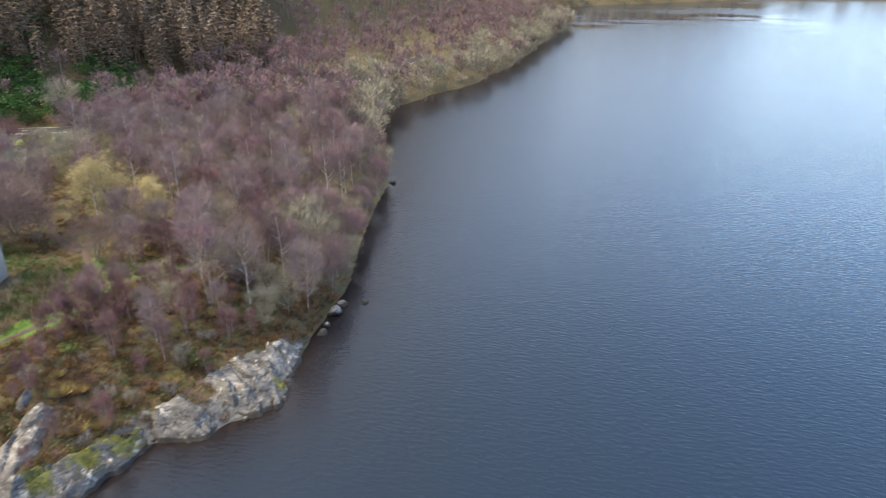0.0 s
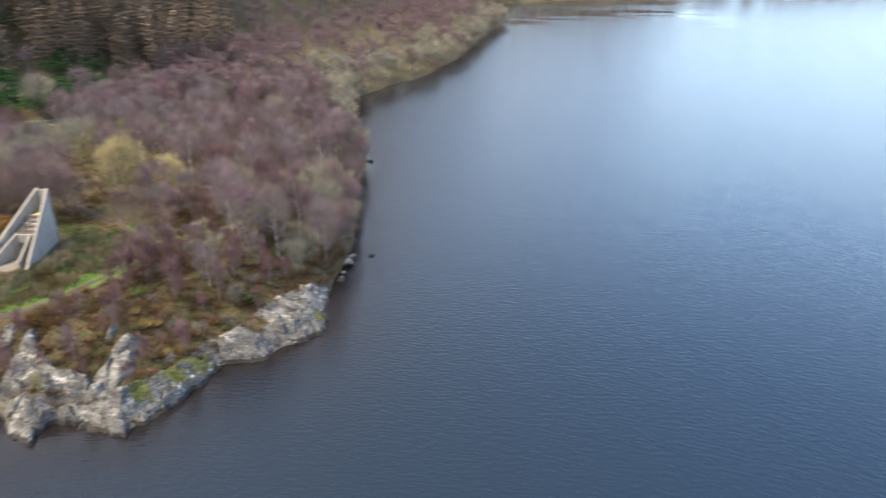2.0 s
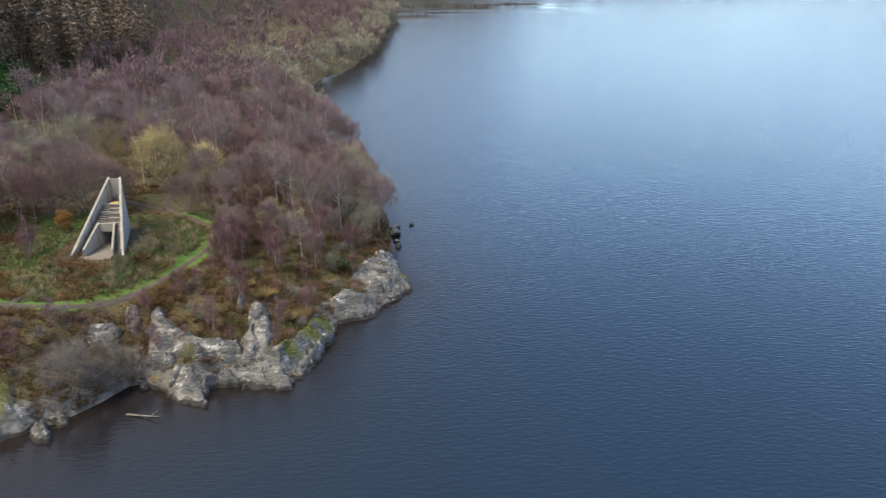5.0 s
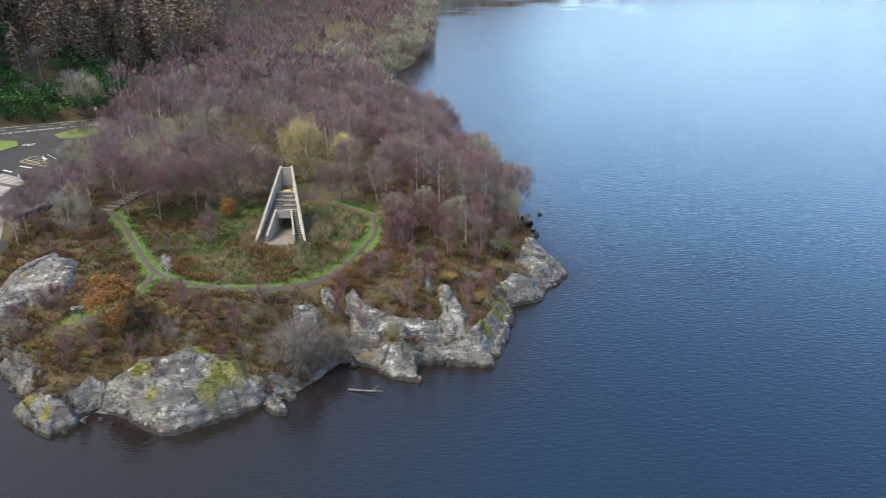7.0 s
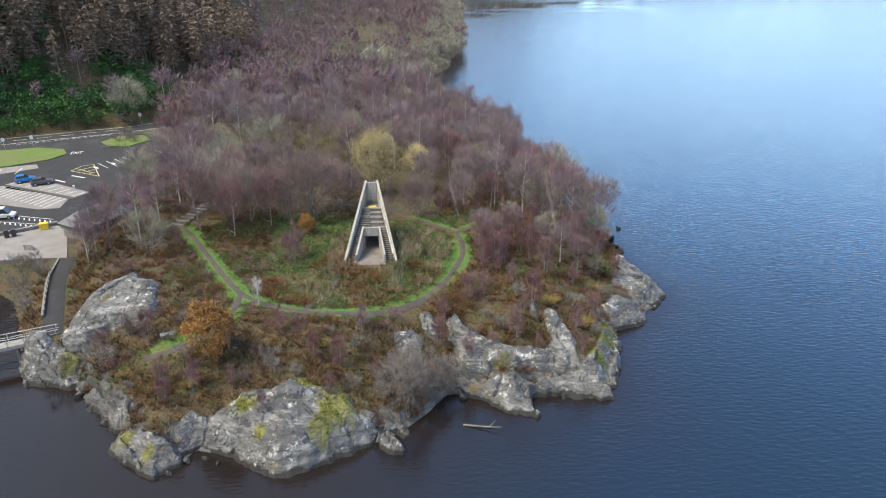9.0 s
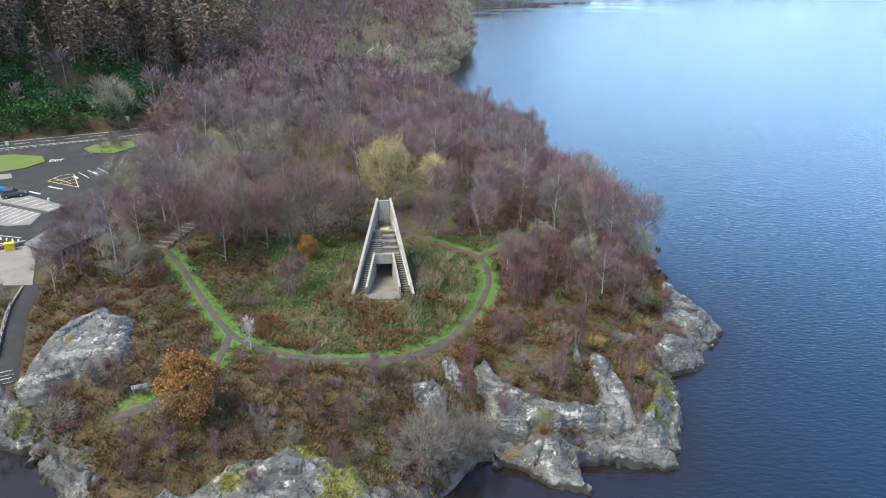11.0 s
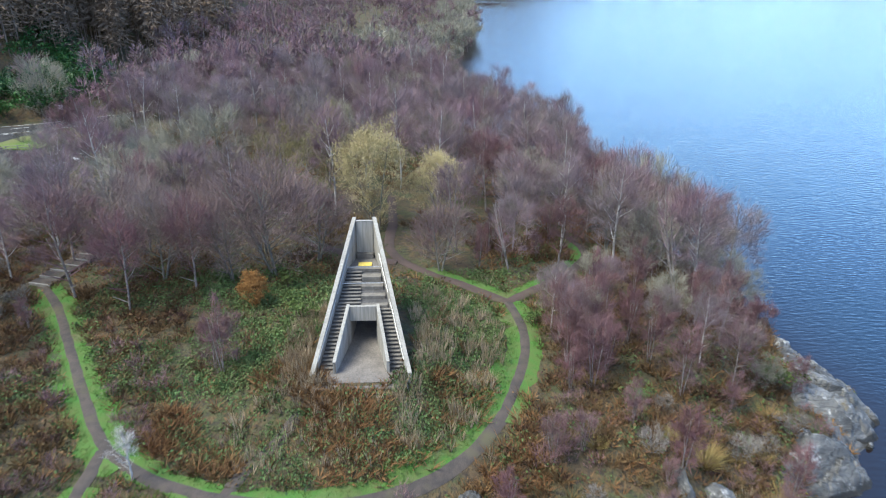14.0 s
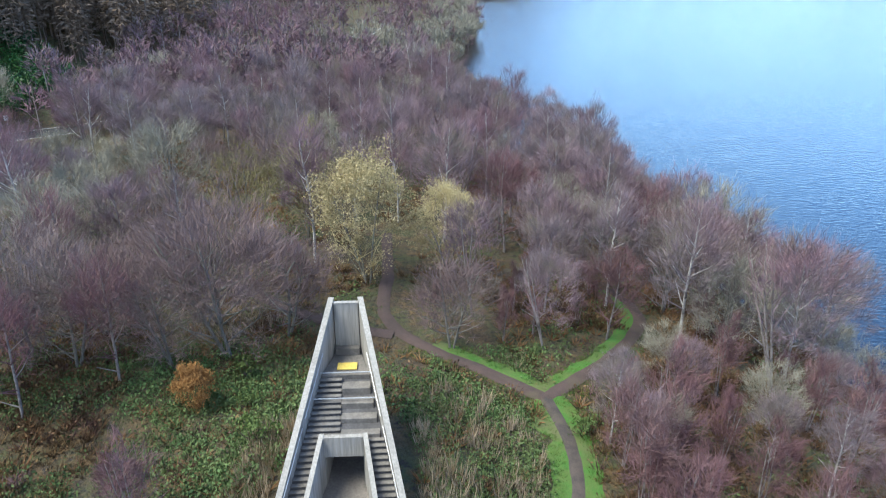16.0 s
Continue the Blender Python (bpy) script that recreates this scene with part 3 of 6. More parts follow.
def within(outline, x, y):
    """How far places lie inside a plan outline; below zero outside it."""
    best, inside = np.full(np.shape(x), 1e9), np.zeros(np.shape(x), bool)
    for (ax, ay), (bx, by) in zip(outline, outline[1:] + outline[:1]):
        dx, dy = bx - ax, by - ay
        t = np.clip(((x - ax) * dx + (y - ay) * dy) / (dx * dx + dy * dy), 0, 1)
        best = np.minimum(best, np.hypot(x - ax - t * dx, y - ay - t * dy))
        if ay != by:
            inside ^= ((ay > y) != (by > y)) & (x < dx * (y - ay) / dy + ax)
    return np.where(inside, best, -best)


BARE = np.full((len(ROCK_Y), len(ROCK_X)), -9.0)
for _, outline_, *_rest in OUTCROPS:
    BARE = np.maximum(BARE, within(outline_, *np.meshgrid(ROCK_X, ROCK_Y)))


def bare(x, y):
    """How far inside bare rock a place lies."""
    i, j = int((x - ROCK_X[0]) / ROCK_STEP), int((y - ROCK_Y[0]) / ROCK_STEP)
    return BARE[j, i] if 0 <= i < len(ROCK_X) and 0 <= j < len(ROCK_Y) else -9.0


def build_ground():
    xs = np.concatenate([-200 - steps_out(0, 4300, 1.5, 1.13)[::-1], np.arange(-200, -136, 1.6), np.arange(-136, -34, 0.75), -34 + steps_out(0, 4300, 0.8, 1.13)])
    ys = np.concatenate([13 - steps_out(0, 4300, 0.8, 1.13)[::-1], np.arange(13, 80, 0.75), np.arange(80, 215, 1.5), 215 + steps_out(0, 4200, 1.6, 1.08)])
    gx, gy = np.meshgrid(xs, ys)
    z = height(gx.ravel(), gy.ravel())
    n, m = len(xs), len(ys)
    d = inland(gx.ravel(), gy.ravel())
    GRID.extend((xs, ys, z.reshape(m, n), d.reshape(m, n), gap_to(PATH_POINTS, gx, gy)))
    i = (np.arange(m - 1)[:, None] * n + np.arange(n - 1)[None]).ravel()
    quads = np.stack([i, i + 1, i + n + 1, i + n], 1)
    me = raw_mesh("ground", np.stack([gx.ravel(), gy.ravel(), z], 1), quads, [GROUND], smooth=True)
    cape = smooth_step(-gy.ravel(), -72, -62) * smooth_step(gx.ravel(), -124, -118)
    stone = cape * (1 - smooth_step(d, 1.0, 4.5)) 
    me.attributes.new("stone", "FLOAT", "POINT").data.foreach_set("value", stone.astype(np.float32))
    tagged(new("ground", me), "rough brown moorland ground with moss and bracken litter", "ground", kind="structure")
    # the lake; peaty shallows and dull reflections are both put into its brown tint
    wx, wy = np.meshgrid(np.append(xs[:-1:2], xs[-1]), np.append(ys[:-1:2], ys[-1]))
    m, n = wx.shape
    i = (np.arange(m - 1)[:, None] * n + np.arange(n - 1)[None]).ravel()
    me = raw_mesh("water", np.stack([wx.ravel(), wy.ravel(), np.zeros(n * m)], 1), np.stack([i, i + 1, i + n + 1, i + n], 1), [WATER])
    # tint reaches furthest in the west, imitating the duller sky mirrored there
    deep = np.abs(inland(wx.ravel(), wy.ravel())) / (7 + 50 * smooth_step(-wx.ravel(), 45, 110))
    me.attributes.new("nearshore", "FLOAT", "POINT").data.foreach_set("value", np.exp(-deep).astype(np.float32))
    tagged(new("water", me), "dark rippled lake water reflecting a pale sky", "water", kind="structure")


build_ground()


# ---- paths and verges ----
def strip(name, points, width, lift, material, label, category, wobble=0.15, seed=0.0, across=5, aside=0.0):
    """A strip laid over the ground along a line, with uneven edges."""
    line = along(points)
    vs = []
    for i, q in enumerate(line):
        a, b = line[max(0, i - 1)], line[min(len(line) - 1, i + 1)]
        side = Vector((-(b - a).y, (b - a).x, 0)).normalized()
        lo = -width / 2 * (1 + wobble * noise.noise((q.x * 0.7, q.y * 0.7, seed)))
        hi = width / 2 * (1 + wobble * noise.noise((q.x * 0.7, q.y * 0.7, seed + 9)))
        for k in range(across):
            w = q + side * (aside + lo + (hi - lo) * k / (across - 1))
            edge = 0.10 if k in (0, across - 1) and width > 0.5 else 0.0
            vs.append((w.x, w.y, lift - edge))
    vs = np.array(vs)
    vs[:, 2] += read_grid(2, vs[:, 0], vs[:, 1])
    i = (np.arange(len(line) - 1)[:, None] * across + np.arange(across - 1)[None]).ravel()
    me = raw_mesh(name, vs, np.stack([i, i + 1, i + across + 1, i + across], 1), [material], smooth=True)
    return tagged(new(name, me), label, category, kind="structure")


strip("verge", LOOP[:6], 3.7, 0.07, TURF, "bright green grass verge on both sides of the path", "grass", 0.7)
strip("verge", LOOP[5:10], 1.9, 0.075, TURF, "thin green grass verge beside the path", "grass", 0.8, 2, aside=0.3)
strip("verge", LOOP[9:13], 2.7, 0.07, TURF, "bright green grass verge inside the bend of the path", "grass", 0.5, 8, aside=1.1)
strip("verge", LOOP[11:], 3.3, 0.065, TURF, "bright green grass verge on both sides of the path", "grass", 0.5, 11)
strip("verge", BACK_PATH[:3], 2.0, 0.07, TURF, "green grass verge beside the path", "grass", 0.5, 3, aside=-0.5)
strip("verge", EAST_PATH, 1.5, 0.06, TURF, "green grass verge beside the path", "grass", 0.5, 5, aside=0.7)
strip("verge", BENCH_PATH[1:3] + [(-98.2, 37.4), (-101, 36.6), (-102.4, 35.8)], 2.6, 0.065, TURF, "green grass clearing round a bench", "grass", 0.35, 7)
strip("path", LOOP, 1.0, 0.12, GRAVEL, "narrow grey-brown gravel footpath", "path", 0.2)
strip("path", BACK_PATH, 1.05, 0.125, LITTER, "narrow brown footpath with leaf litter", "path", 0.25, 2)
strip("path", WEST_PATH, 1.2, 0.14, LITTER, "narrow brown footpath through the birches", "path", 0.25, 12)
strip("path", EAST_PATH, 1.05, 0.13, LITTER, "narrow brown footpath along the shore", "path", 0.2, 4)
strip("path", BENCH_PATH, 0.9, 0.135, GRAVEL, "worn gravel footpath to the bench", "path", 0.3, 6)
for shift in (-2.75, 2.75):
    strip("edge_line", ROAD_LINE, 0.18, 0.075, PAINT, "white painted edge line along the road", "road marking", 0.0, 1, 3, shift)
strip("road", ROAD_LINE, 6.2, 0.05, ASPHALT, "dark asphalt road below the wood", "road", 0.0, 1)
strip("path", JETTY_PATH, 2.4, 0.12, ASPHALT, "dark tarred path down to the jetty", "path", 0.05, 8)
strip("path", [(-85.6, 41), (-84.6, 43.6), (-82.8, 46), (-81.6, 48.4)], 0.9, 0.1, GRAVEL, "trodden earth path up to the tower", "path", 0.4, 9)
strip("path", [(-85.4, 41), (-85, 38), (-84.8, 35)], 0.8, 0.1, GRAVEL, "trodden earth path down to the rocks", "path", 0.4, 10)


# ---- trees ----
class Growth:
    """Collects the wood, twigs and leaves of one plant as triangles."""

    def __init__(self, seed):
        self.r = random.Random(seed)
        self.wood, self.fine = ([], []), ([], [])

    def tube(self, a, b, r0, r1, n=4, thin=False):
        v, f = self.fine if thin else self.wood
        w = (b - a).normalized()
        s = w.orthogonal().normalized()
        u = w.cross(s)
        k = len(v)
        for p, r in ((a, r0), (b, r1)):
            for j in range(n):
                t = 2 * math.pi * j / n
                v.append(p + (s * math.cos(t) + u * math.sin(t)) * r)
        for j in range(n):
            q = (j + 1) % n
            f.append((k + j, k + q, k + n + q))
            f.append((k + j, k + n + q, k + n + j))

    def sliver(self, a, d, length, width):
        v, f = self.fine
        s = d.cross(self.any()).normalized() * width / 2
        k = len(v)
        v.extend((a - s, a + s, a + d * length))
        f.append((k, k + 1, k + 2))

    def shoot(self, a, d, length, width, up):
        """A thin branch of two bent blades."""
        out = [(a, d, width)]
        for i in range(2):
            d = (d + self.any() * 0.25 + Vector((0, 0, up))).normalized()
            self.sliver(a, d, length * 0.55, width)
            a = a + d * length * 0.5
            out.append((a, d, width * 0.5))
        return out

    def leaf(self, a, size):
        v, f = self.fine
        s = self.any() * size
        u = s.cross(self.any()).normalized() * size * 0.6
        k = len(v)
        v.extend((a - s, a - u, a + s, a + u))
        f.append((k, k + 1, k + 2))
        f.append((k, k + 2, k + 3))

    def any(self):
        while True:
            q = Vector([self.r.uniform(-1, 1) for _ in range(3)])
            if 0.05 < q.length < 1:
                return q.normalized()

    def limb(self, a, d, length, r0, bend, up, segs, n, thin=False):
        """A crooked tapering limb; gives back its points, directions and radii."""
        out, seg = [(a, d, r0)], length / segs
        for i in range(segs):
            d = (d + self.any() * bend + Vector((0, 0, up))).normalized()
            b = a + d * seg
            r1 = r0 * (1 - 0.66 * (i + 1) / segs) if i < segs - 1 else r0 * 0.15
            self.tube(a, b, out[-1][2], r1, n, thin)
            a = b
            out.append((a, d, r1))
        return out


def at_share(line, t):
    k = min(int(t * (len(line) - 1)), len(line) - 2)
    u = t * (len(line) - 1) - k
    return line[k][0].lerp(line[k + 1][0], u), line[k][1], line[k][2] * (1 - u) + line[k + 1][2] * u


def grow(seed, h, crown, base, stems=1, limbs=16, subs=5, haze=1500, twig=(0.7, 0.022), up=0.35, spread=0.75, leaves=0, leaf_size=0.1, sides=5, radius=0.012, wide_at=0.5, pale=5):
    """A broadleaved tree: stems, limbs and shoots, and an uneven rounded crown of fine twigs, with leaves if any."""
    g = Growth(seed)
    r = g.r
    for s in range(stems):
        lean = Vector((r.uniform(-1, 1), r.uniform(-1, 1), 0)) * (0.05 if stems == 1 else 0.32)
        hh = h * r.uniform(0.88, 1.0) if stems > 1 else h
        rad = h * radius / (1 if stems == 1 else 1.5)
        trunk = g.limb(Vector((lean.x * 0.6, lean.y * 0.6, -0.4)), (Vector((0, 0, 1)) + lean).normalized(), hh * 0.94, rad, 0.06, 0.03, 7 if sides > 3 else 4, sides)
        count = max(3, limbs // stems)
        for i in range(count):
            t = base + (0.95 - base) * ((i + r.random()) / count)
            p, d, rr = at_share(trunk, t)
            ang = r.uniform(0, 6.283)
            out = Vector((math.cos(ang), math.sin(ang), 0))
            share = (t - base) / (1 - base)
            reach = crown * (1.0 - 0.72 * share) * min(1.0, 0.5 + 1.6 * share) * r.uniform(0.75, 1.05)
            way = (out * spread + Vector((0, 0, 0.5 + up * share))).normalized()
            line = g.limb(p, way, max(0.6, reach * 1.15), max(0.018, min(rr * 0.7, 0.085)), 0.16, up * 0.25, 3 if sides > 3 else 2, 3, i % pale > 0)
            for j in range(subs):
                q, e, r2 = at_share(line, r.uniform(0.2, 1.0) ** 0.7)
                e2 = (e * 0.7 + g.any() * 0.7 + Vector((0, 0, 0.1 + up * 0.5))).normalized()
                g.shoot(q, e2, max(0.5, reach * r.uniform(0.25, 0.5)), twig[1] * 1.4, 0.08)
    # the crown's fine twigs fill a lumpy ovoid, thickest towards its outside
    lowest, highest = h * (base * 0.75 + 0.04), h * 1.0
    middle = lowest + (highest - lowest) * wide_at
    shift = Vector((seed * 1.37, seed * 0.71, seed * 2.11))
    def lobe(q):
        lump = 1 + 0.42 * noise.noise(q * 1.9 + shift) + 0.16 * noise.noise(q * 5 + shift)
        k = r.random() ** 0.26 * lump * 0.92
        tall = (highest - middle) if q.z > 0 else (middle - lowest)
        return Vector((q.x * k * crown, q.y * k * crown, middle + q.z * k * tall))

    def upward():
        q = g.any()
        if q.z < -0.2 and r.random() < 0.6:
            q.z = -q.z
        return q

    sprays = [lobe(upward()) for _ in range(max(12, haze // 90))]
    for i in range(haze):
        if i % 10 < 7:
            p = sprays[i % len(sprays)] + g.any() * crown * 0.30 * r.random()
        else:
            p = lobe(upward())
        out = Vector((p.x / crown, p.y / crown, (p.z - lowest) / (highest - lowest) * 0.8 + 0.35))
        d = (out * 0.9 + g.any() * 0.58).normalized()
        length = twig[0] * r.uniform(0.5, 1.2)
        g.sliver(p - d * length * 0.6, d, length, twig[1])
        for _ in range(leaves):
            g.leaf(p + g.any() * 0.2, leaf_size * r.uniform(0.6, 1.3))
    return g


def larch(seed, h=20, tiers=15, width=2.5):
    g = Growth(seed)
    r = g.r
    g.tube(Vector((0, 0, -0.5)), Vector((0, 0, h)), h * 0.011, 0.02, 3)
    for i in range(tiers):
        t = 0.22 + 0.77 * i / tiers
        reach = width * (1 - t) ** 0.7 + 0.4
        for j in range(4):
            ang = r.uniform(0, 6.283)
            out = Vector((math.cos(ang), math.sin(ang), r.uniform(-0.2, 0.1)))
            p = Vector((0, 0, h * t + r.uniform(-0.4, 0.4)))
            tip = p + out * reach * r.uniform(0.7, 1.1)
            for k in range(3):
                q = p.lerp(tip, r.uniform(0.1, 0.9))
                g.sliver(q, (out * 0.9 + g.any() * 0.5 + Vector((0, 0, -0.25))).normalized(), r.uniform(0.9, 1.7), 0.42)
    return g


def evergreen(seed, h=4.0, w=3.2, n=900, size=0.24):
    """A dense rounded evergreen shrub of many large leaves in clumps."""
    g = Growth(seed)
    r = g.r
    for i in range(7):
        d = (g.any() + Vector((0, 0, 1.2))).normalized()
        g.limb(Vector((0, 0, -0.3)), d, h * 0.7, 0.07, 0.1, 0.1, 3, 4)
    heads = [Vector((g.any().x * w * 0.75, g.any().y * w * 0.75, h * r.uniform(0.3, 0.75))) for _ in range(16)]
    for i in range(n):
        c = r.choice(heads)
        q = g.any()
        q.z = abs(q.z) * 0.9 - 0.25
        g.leaf(c + q * r.uniform(0.75, 1.05) * h * 0.3, size * r.uniform(0.6, 1.2))
    return g


def plant_thing(name, g, woody, fine, label, category, crown_name="crown", group=""):
    """A tree as a thing with its trunk and its crown, at the origin."""
    ob = thing(name, label, category, group=group)
    if g.wood[1]:
        new("trunk" if crown_name == "crown" else "stems", raw_mesh(name + "_wood", g.wood[0], g.wood[1], [woody], smooth=True)).parent = ob
    b = new(crown_name, raw_mesh(name + "_crown", g.fine[0], g.fine[1], [fine]))
    b.parent = ob
    return ob


def merged(name, kinds, places, mats, label, category, heights=None):
    """Uncountable growth as one mesh: kinds are Growths; places are (x, y, scale, kind)."""
    rng = np.random.default_rng(len(places))
    flat = []
    for g in kinds:
        wv, fv = np.array([v[:] for v in g.wood[0]]).reshape(-1, 3), np.array([v[:] for v in g.fine[0]]).reshape(-1, 3)
        wf, ff = np.array(g.wood[1], int).reshape(-1, 3), np.array(g.fine[1], int).reshape(-1, 3)
        flat.append((np.concatenate([wv, fv]), np.concatenate([wf, ff + len(wv)]), np.concatenate([np.zeros(len(wf)), np.ones(len(ff))])))
    pl = np.array(places, float)
    zz = read_grid(2, pl[:, 0], pl[:, 1]) if heights is None else np.array(heights)
    V, F, I, k = [], [], [], 0
    for (x, y, s, kind), z in zip(places, zz):
        v, f, i = flat[int(kind)]
        t = rng.uniform(0, 6.283)
        c, n = math.cos(t) * s, math.sin(t) * s
        V.append(np.stack([v[:, 0] * c - v[:, 1] * n + x, v[:, 0] * n + v[:, 1] * c + y, v[:, 2] * s * rng.uniform(0.9, 1.1) + z], 1))
        F.append(f + k)
        I.append(i)
        k += len(v)
    me = raw_mesh(name, np.concatenate(V), np.concatenate(F), mats, np.concatenate(I))
    return tagged(new(name, me), label, category, kind="stuff")


PLACED = set()


def stand(ob, x, y, s=1.0, turn=None, rng=random):
    """A copy of a plant on the ground."""
    t = rng.uniform(0, 360) if turn is None else turn
    m = pose(x, y, level(x, y), 0, 0, t)
    sizes = Vector((s, s, s * rng.uniform(0.93, 1.07)))
    if ob not in PLACED:
        PLACED.add(ob)
        ob.matrix_basis = m @ Matrix.Diagonal((*sizes, 1))
        return ob
    return copy_thing(ob, m @ Matrix.Diagonal((*[a / b for a, b in zip(sizes, ob.scale)], 1)))


rng = random.Random(11)

BIRCHES = [plant_thing("birch_tree", grow(20 + i, h, c, base, 1, 20, 5, 3900, (1.15, 0.025), 0.4, 0.8, wide_at=0.5, radius=0.0115, pale=2 if i in (0, 3) else 5), WHITE_BARK if i in (0, 3) else BIRCH_BARK, PURPLE_TWIG,
                       "bare birch with a pale trunk and purple-brown twigs", "tree", group="birches of the wood")
           for i, (h, c, base) in enumerate([(11.5, 3.0, 0.26), (10.5, 3.3, 0.2), (9.5, 2.9, 0.16), (12, 3.1, 0.3)])]
TWIN_BIRCH = plant_thing("birch_tree", grow(31, 10.5, 3.1, 0.3, 3, 24, 5, 3300, (1.1, 0.026), 0.45, 0.75, radius=0.013, pale=3), BIRCH_BARK, PURPLE_TWIG, "bare birch with several pale stems and purple-brown twigs", "tree", group="birches of the wood")
OAKS = [plant_thing("oak_tree", grow(40 + i, 8.8, 4.3, 0.12, 2, 26, 7, 4600, (1.0, 0.026), 0.3, 1.0, radius=0.02, wide_at=0.45, pale=1), GREY_BARK, DARK_TWIG, "bare spreading oak with grey lichened limbs", "tree", group="bare oaks of the wood") for i in range(2)]
ALDERS = [plant_thing("alder_tree", grow(50 + i, 8.5, 3.4, 0.08, 2, 22, 6, 3600, (0.9, 0.028), 0.35, 0.85, wide_at=0.45, pale=2), GREY_BARK, GREY_TWIG, "bare grey-green alder covered with lichen", "tree", group="alders on the shore") for i in range(2)]
SHRUBS = [plant_thing("birch_sapling", grow(60 + i, 4.8, 1.3, 0.02, 3, 18, 4, 1500, (0.75, 0.020), 0.5, 0.5, wide_at=0.45), BIRCH_BARK, RED_TWIG, "small bare birch sapling with reddish twigs", "sapling", group="saplings on the moor") for i in range(2)]
BUSHES = [plant_thing("willow_bush", grow(70 + i, 2.2, 1.5, 0.02, 5, 20, 5, 700, (0.45, 0.026), 0.3, 0.9), GREY_BARK, BUSH_TWIG, "low bare willow bush with grey lichened twigs", "bush", group="bushes on the moor") for i in range(2)]
WHITE_SAPLING = plant_thing("birch_sapling", grow(66, 4.2, 1.1, 0.3, 1, 18, 4, 420, (0.6, 0.026), 0.5, 0.6, radius=0.02, pale=1), WHITE_BARK, WHITE_BARK, "slender white sapling beside the path", "sapling")


def open_wood(x, y):
    """Whether a tree of the wood may stand there."""
    if shore_gap(x, y) < 0.8 or path_gap(x, y) < 2.0 or bare(x, y) > -0.6:
        return False
    if math.hypot(x + 78.4, (y - 56) * 0.85) < 11.5 or (x < -121.5 and 94 < y < 142) or (x < -125.5 and 78 < y < 142) or (x < -106 and y < 56) or x < -122.5 and y < 90 or float(gap_to(ROAD_POINTS, x, y)) < 4.2 or math.hypot(x + 124.4, y - 73.4) < 5.5 or float(gap_to(JETTY_POINTS, x, y)) < 2.2:
        return False
    return True


def scatter(count, box_, gap, ok, taken):
    out, tries = [], 0
    while len(out) < count and tries < count * 60:
        tries += 1
        x, y = rng.uniform(box_[0], box_[1]), rng.uniform(box_[2], box_[3])
        if ok(x, y) and all((x - a) ** 2 + (y - b) ** 2 > gap * gap for a, b in taken):
            taken.append((x, y))
            out.append((x, y))
    return out


def near_wood(x, y):
    if not open_wood(x, y):
        return False
    edge = 68 + 4 * math.sin(x * 0.4)
    if x > -64:
        edge = 52 + (-44 - x) * -0.1
    if x < -97:
        edge = 62
    if x < -106:
        edge = 57
    return y > edge and x < -41.5


TAKEN = []
# single trees that stand out
SPOTS = {"yellow": (-79.0, 79.6), "yellow_small": (-72.6, 82.0), "willow": (-85.2, 87.4), "far_alder": (-121.8, 156), "pale_alder": (-100.8, 97.5)}


def single(kind, x, y, s=1.0, turn=None, room=0.0):
    TAKEN.append((x, y))
    for k in range(6 if room else 0):
        TAKEN.append((x + room * math.cos(k * 1.047), y + room * math.sin(k * 1.047)))
    return stand(kind, x, y, s, turn, rng)


YELLOW = plant_thing("yellow_birch_tree", grow(80, 9.2, 3.7, 0.08, 3, 30, 5, 2600, (0.5, 0.03), 0.45, 0.85, leaves=8, leaf_size=0.052), GREY_BARK, YELLOW_LEAF, "rounded tree still in pale yellow leaf", "tree")
OLIVE = plant_thing("willow_tree", grow(81, 9.5, 3.6, 0.08, 3, 26, 6, 2300, (0.6, 0.036), 0.45, 0.85, leaves=3, leaf_size=0.055), GREY_BARK, OLIVE_LEAF, "tall willow with thin olive-brown foliage", "tree")
ORANGE = plant_thing("orange_oak_tree", grow(82, 7.0, 2.75, 0.03, 2, 22, 4, 2300, (0.4, 0.02), 0.3, 0.9, leaves=8, leaf_size=0.09), BROWN_BARK, ORANGE_LEAF, "small oak with rust-orange autumn leaves", "tree")
single(YELLOW, *SPOTS["yellow"], 1.28, None, 3.6)
single(YELLOW, *SPOTS["yellow_small"], 0.92, None, 2.0)
single(OLIVE, *SPOTS["willow"], 1.18, None, 3.4)
single(OLIVE, SPOTS["willow"][0] - 5.6, SPOTS["willow"][1] + 1.2, 1.0, None, 2.0)
single(BIRCHES[3], -84.0, 83.4, 1.0)
single(ORANGE, -94.2, 33.0, 1.1)
single(ORANGE, -88.6, 63.4, 0.5)
RUSTY = plant_thing("birch_tree", grow(35, 11, 3.5, 0.12, 1, 20, 5, 3900, (1.1, 0.026), 0.4, 0.85, wide_at=0.55, radius=0.0115), BIRCH_BARK, RED_TWIG, "bare birch with rusty red-brown twigs", "tree", group="birches of the wood")
for x, y, s in ((-120.2, 101.4, 1.15), (-102.6, 76.5, 0.95), (-60.8, 71.2, 0.7), (-66.5, 88.4, 1.05), (-55.2, 83.6, 0.95)):
    single(RUSTY, x, y, s)
single(TWIN_BIRCH, -71.2, 94.6, 1.15)
single(OAKS[0], -72.4, 69.8, 0.85)
single(OAKS[0], -91.5, 68, 1.0)
single(OAKS[1], -98, 67.5, 1.05)
single(OAKS[1], -54.8, 76.5, 1.05)
single(OAKS[0], -51.3, 73.9, 1.05)
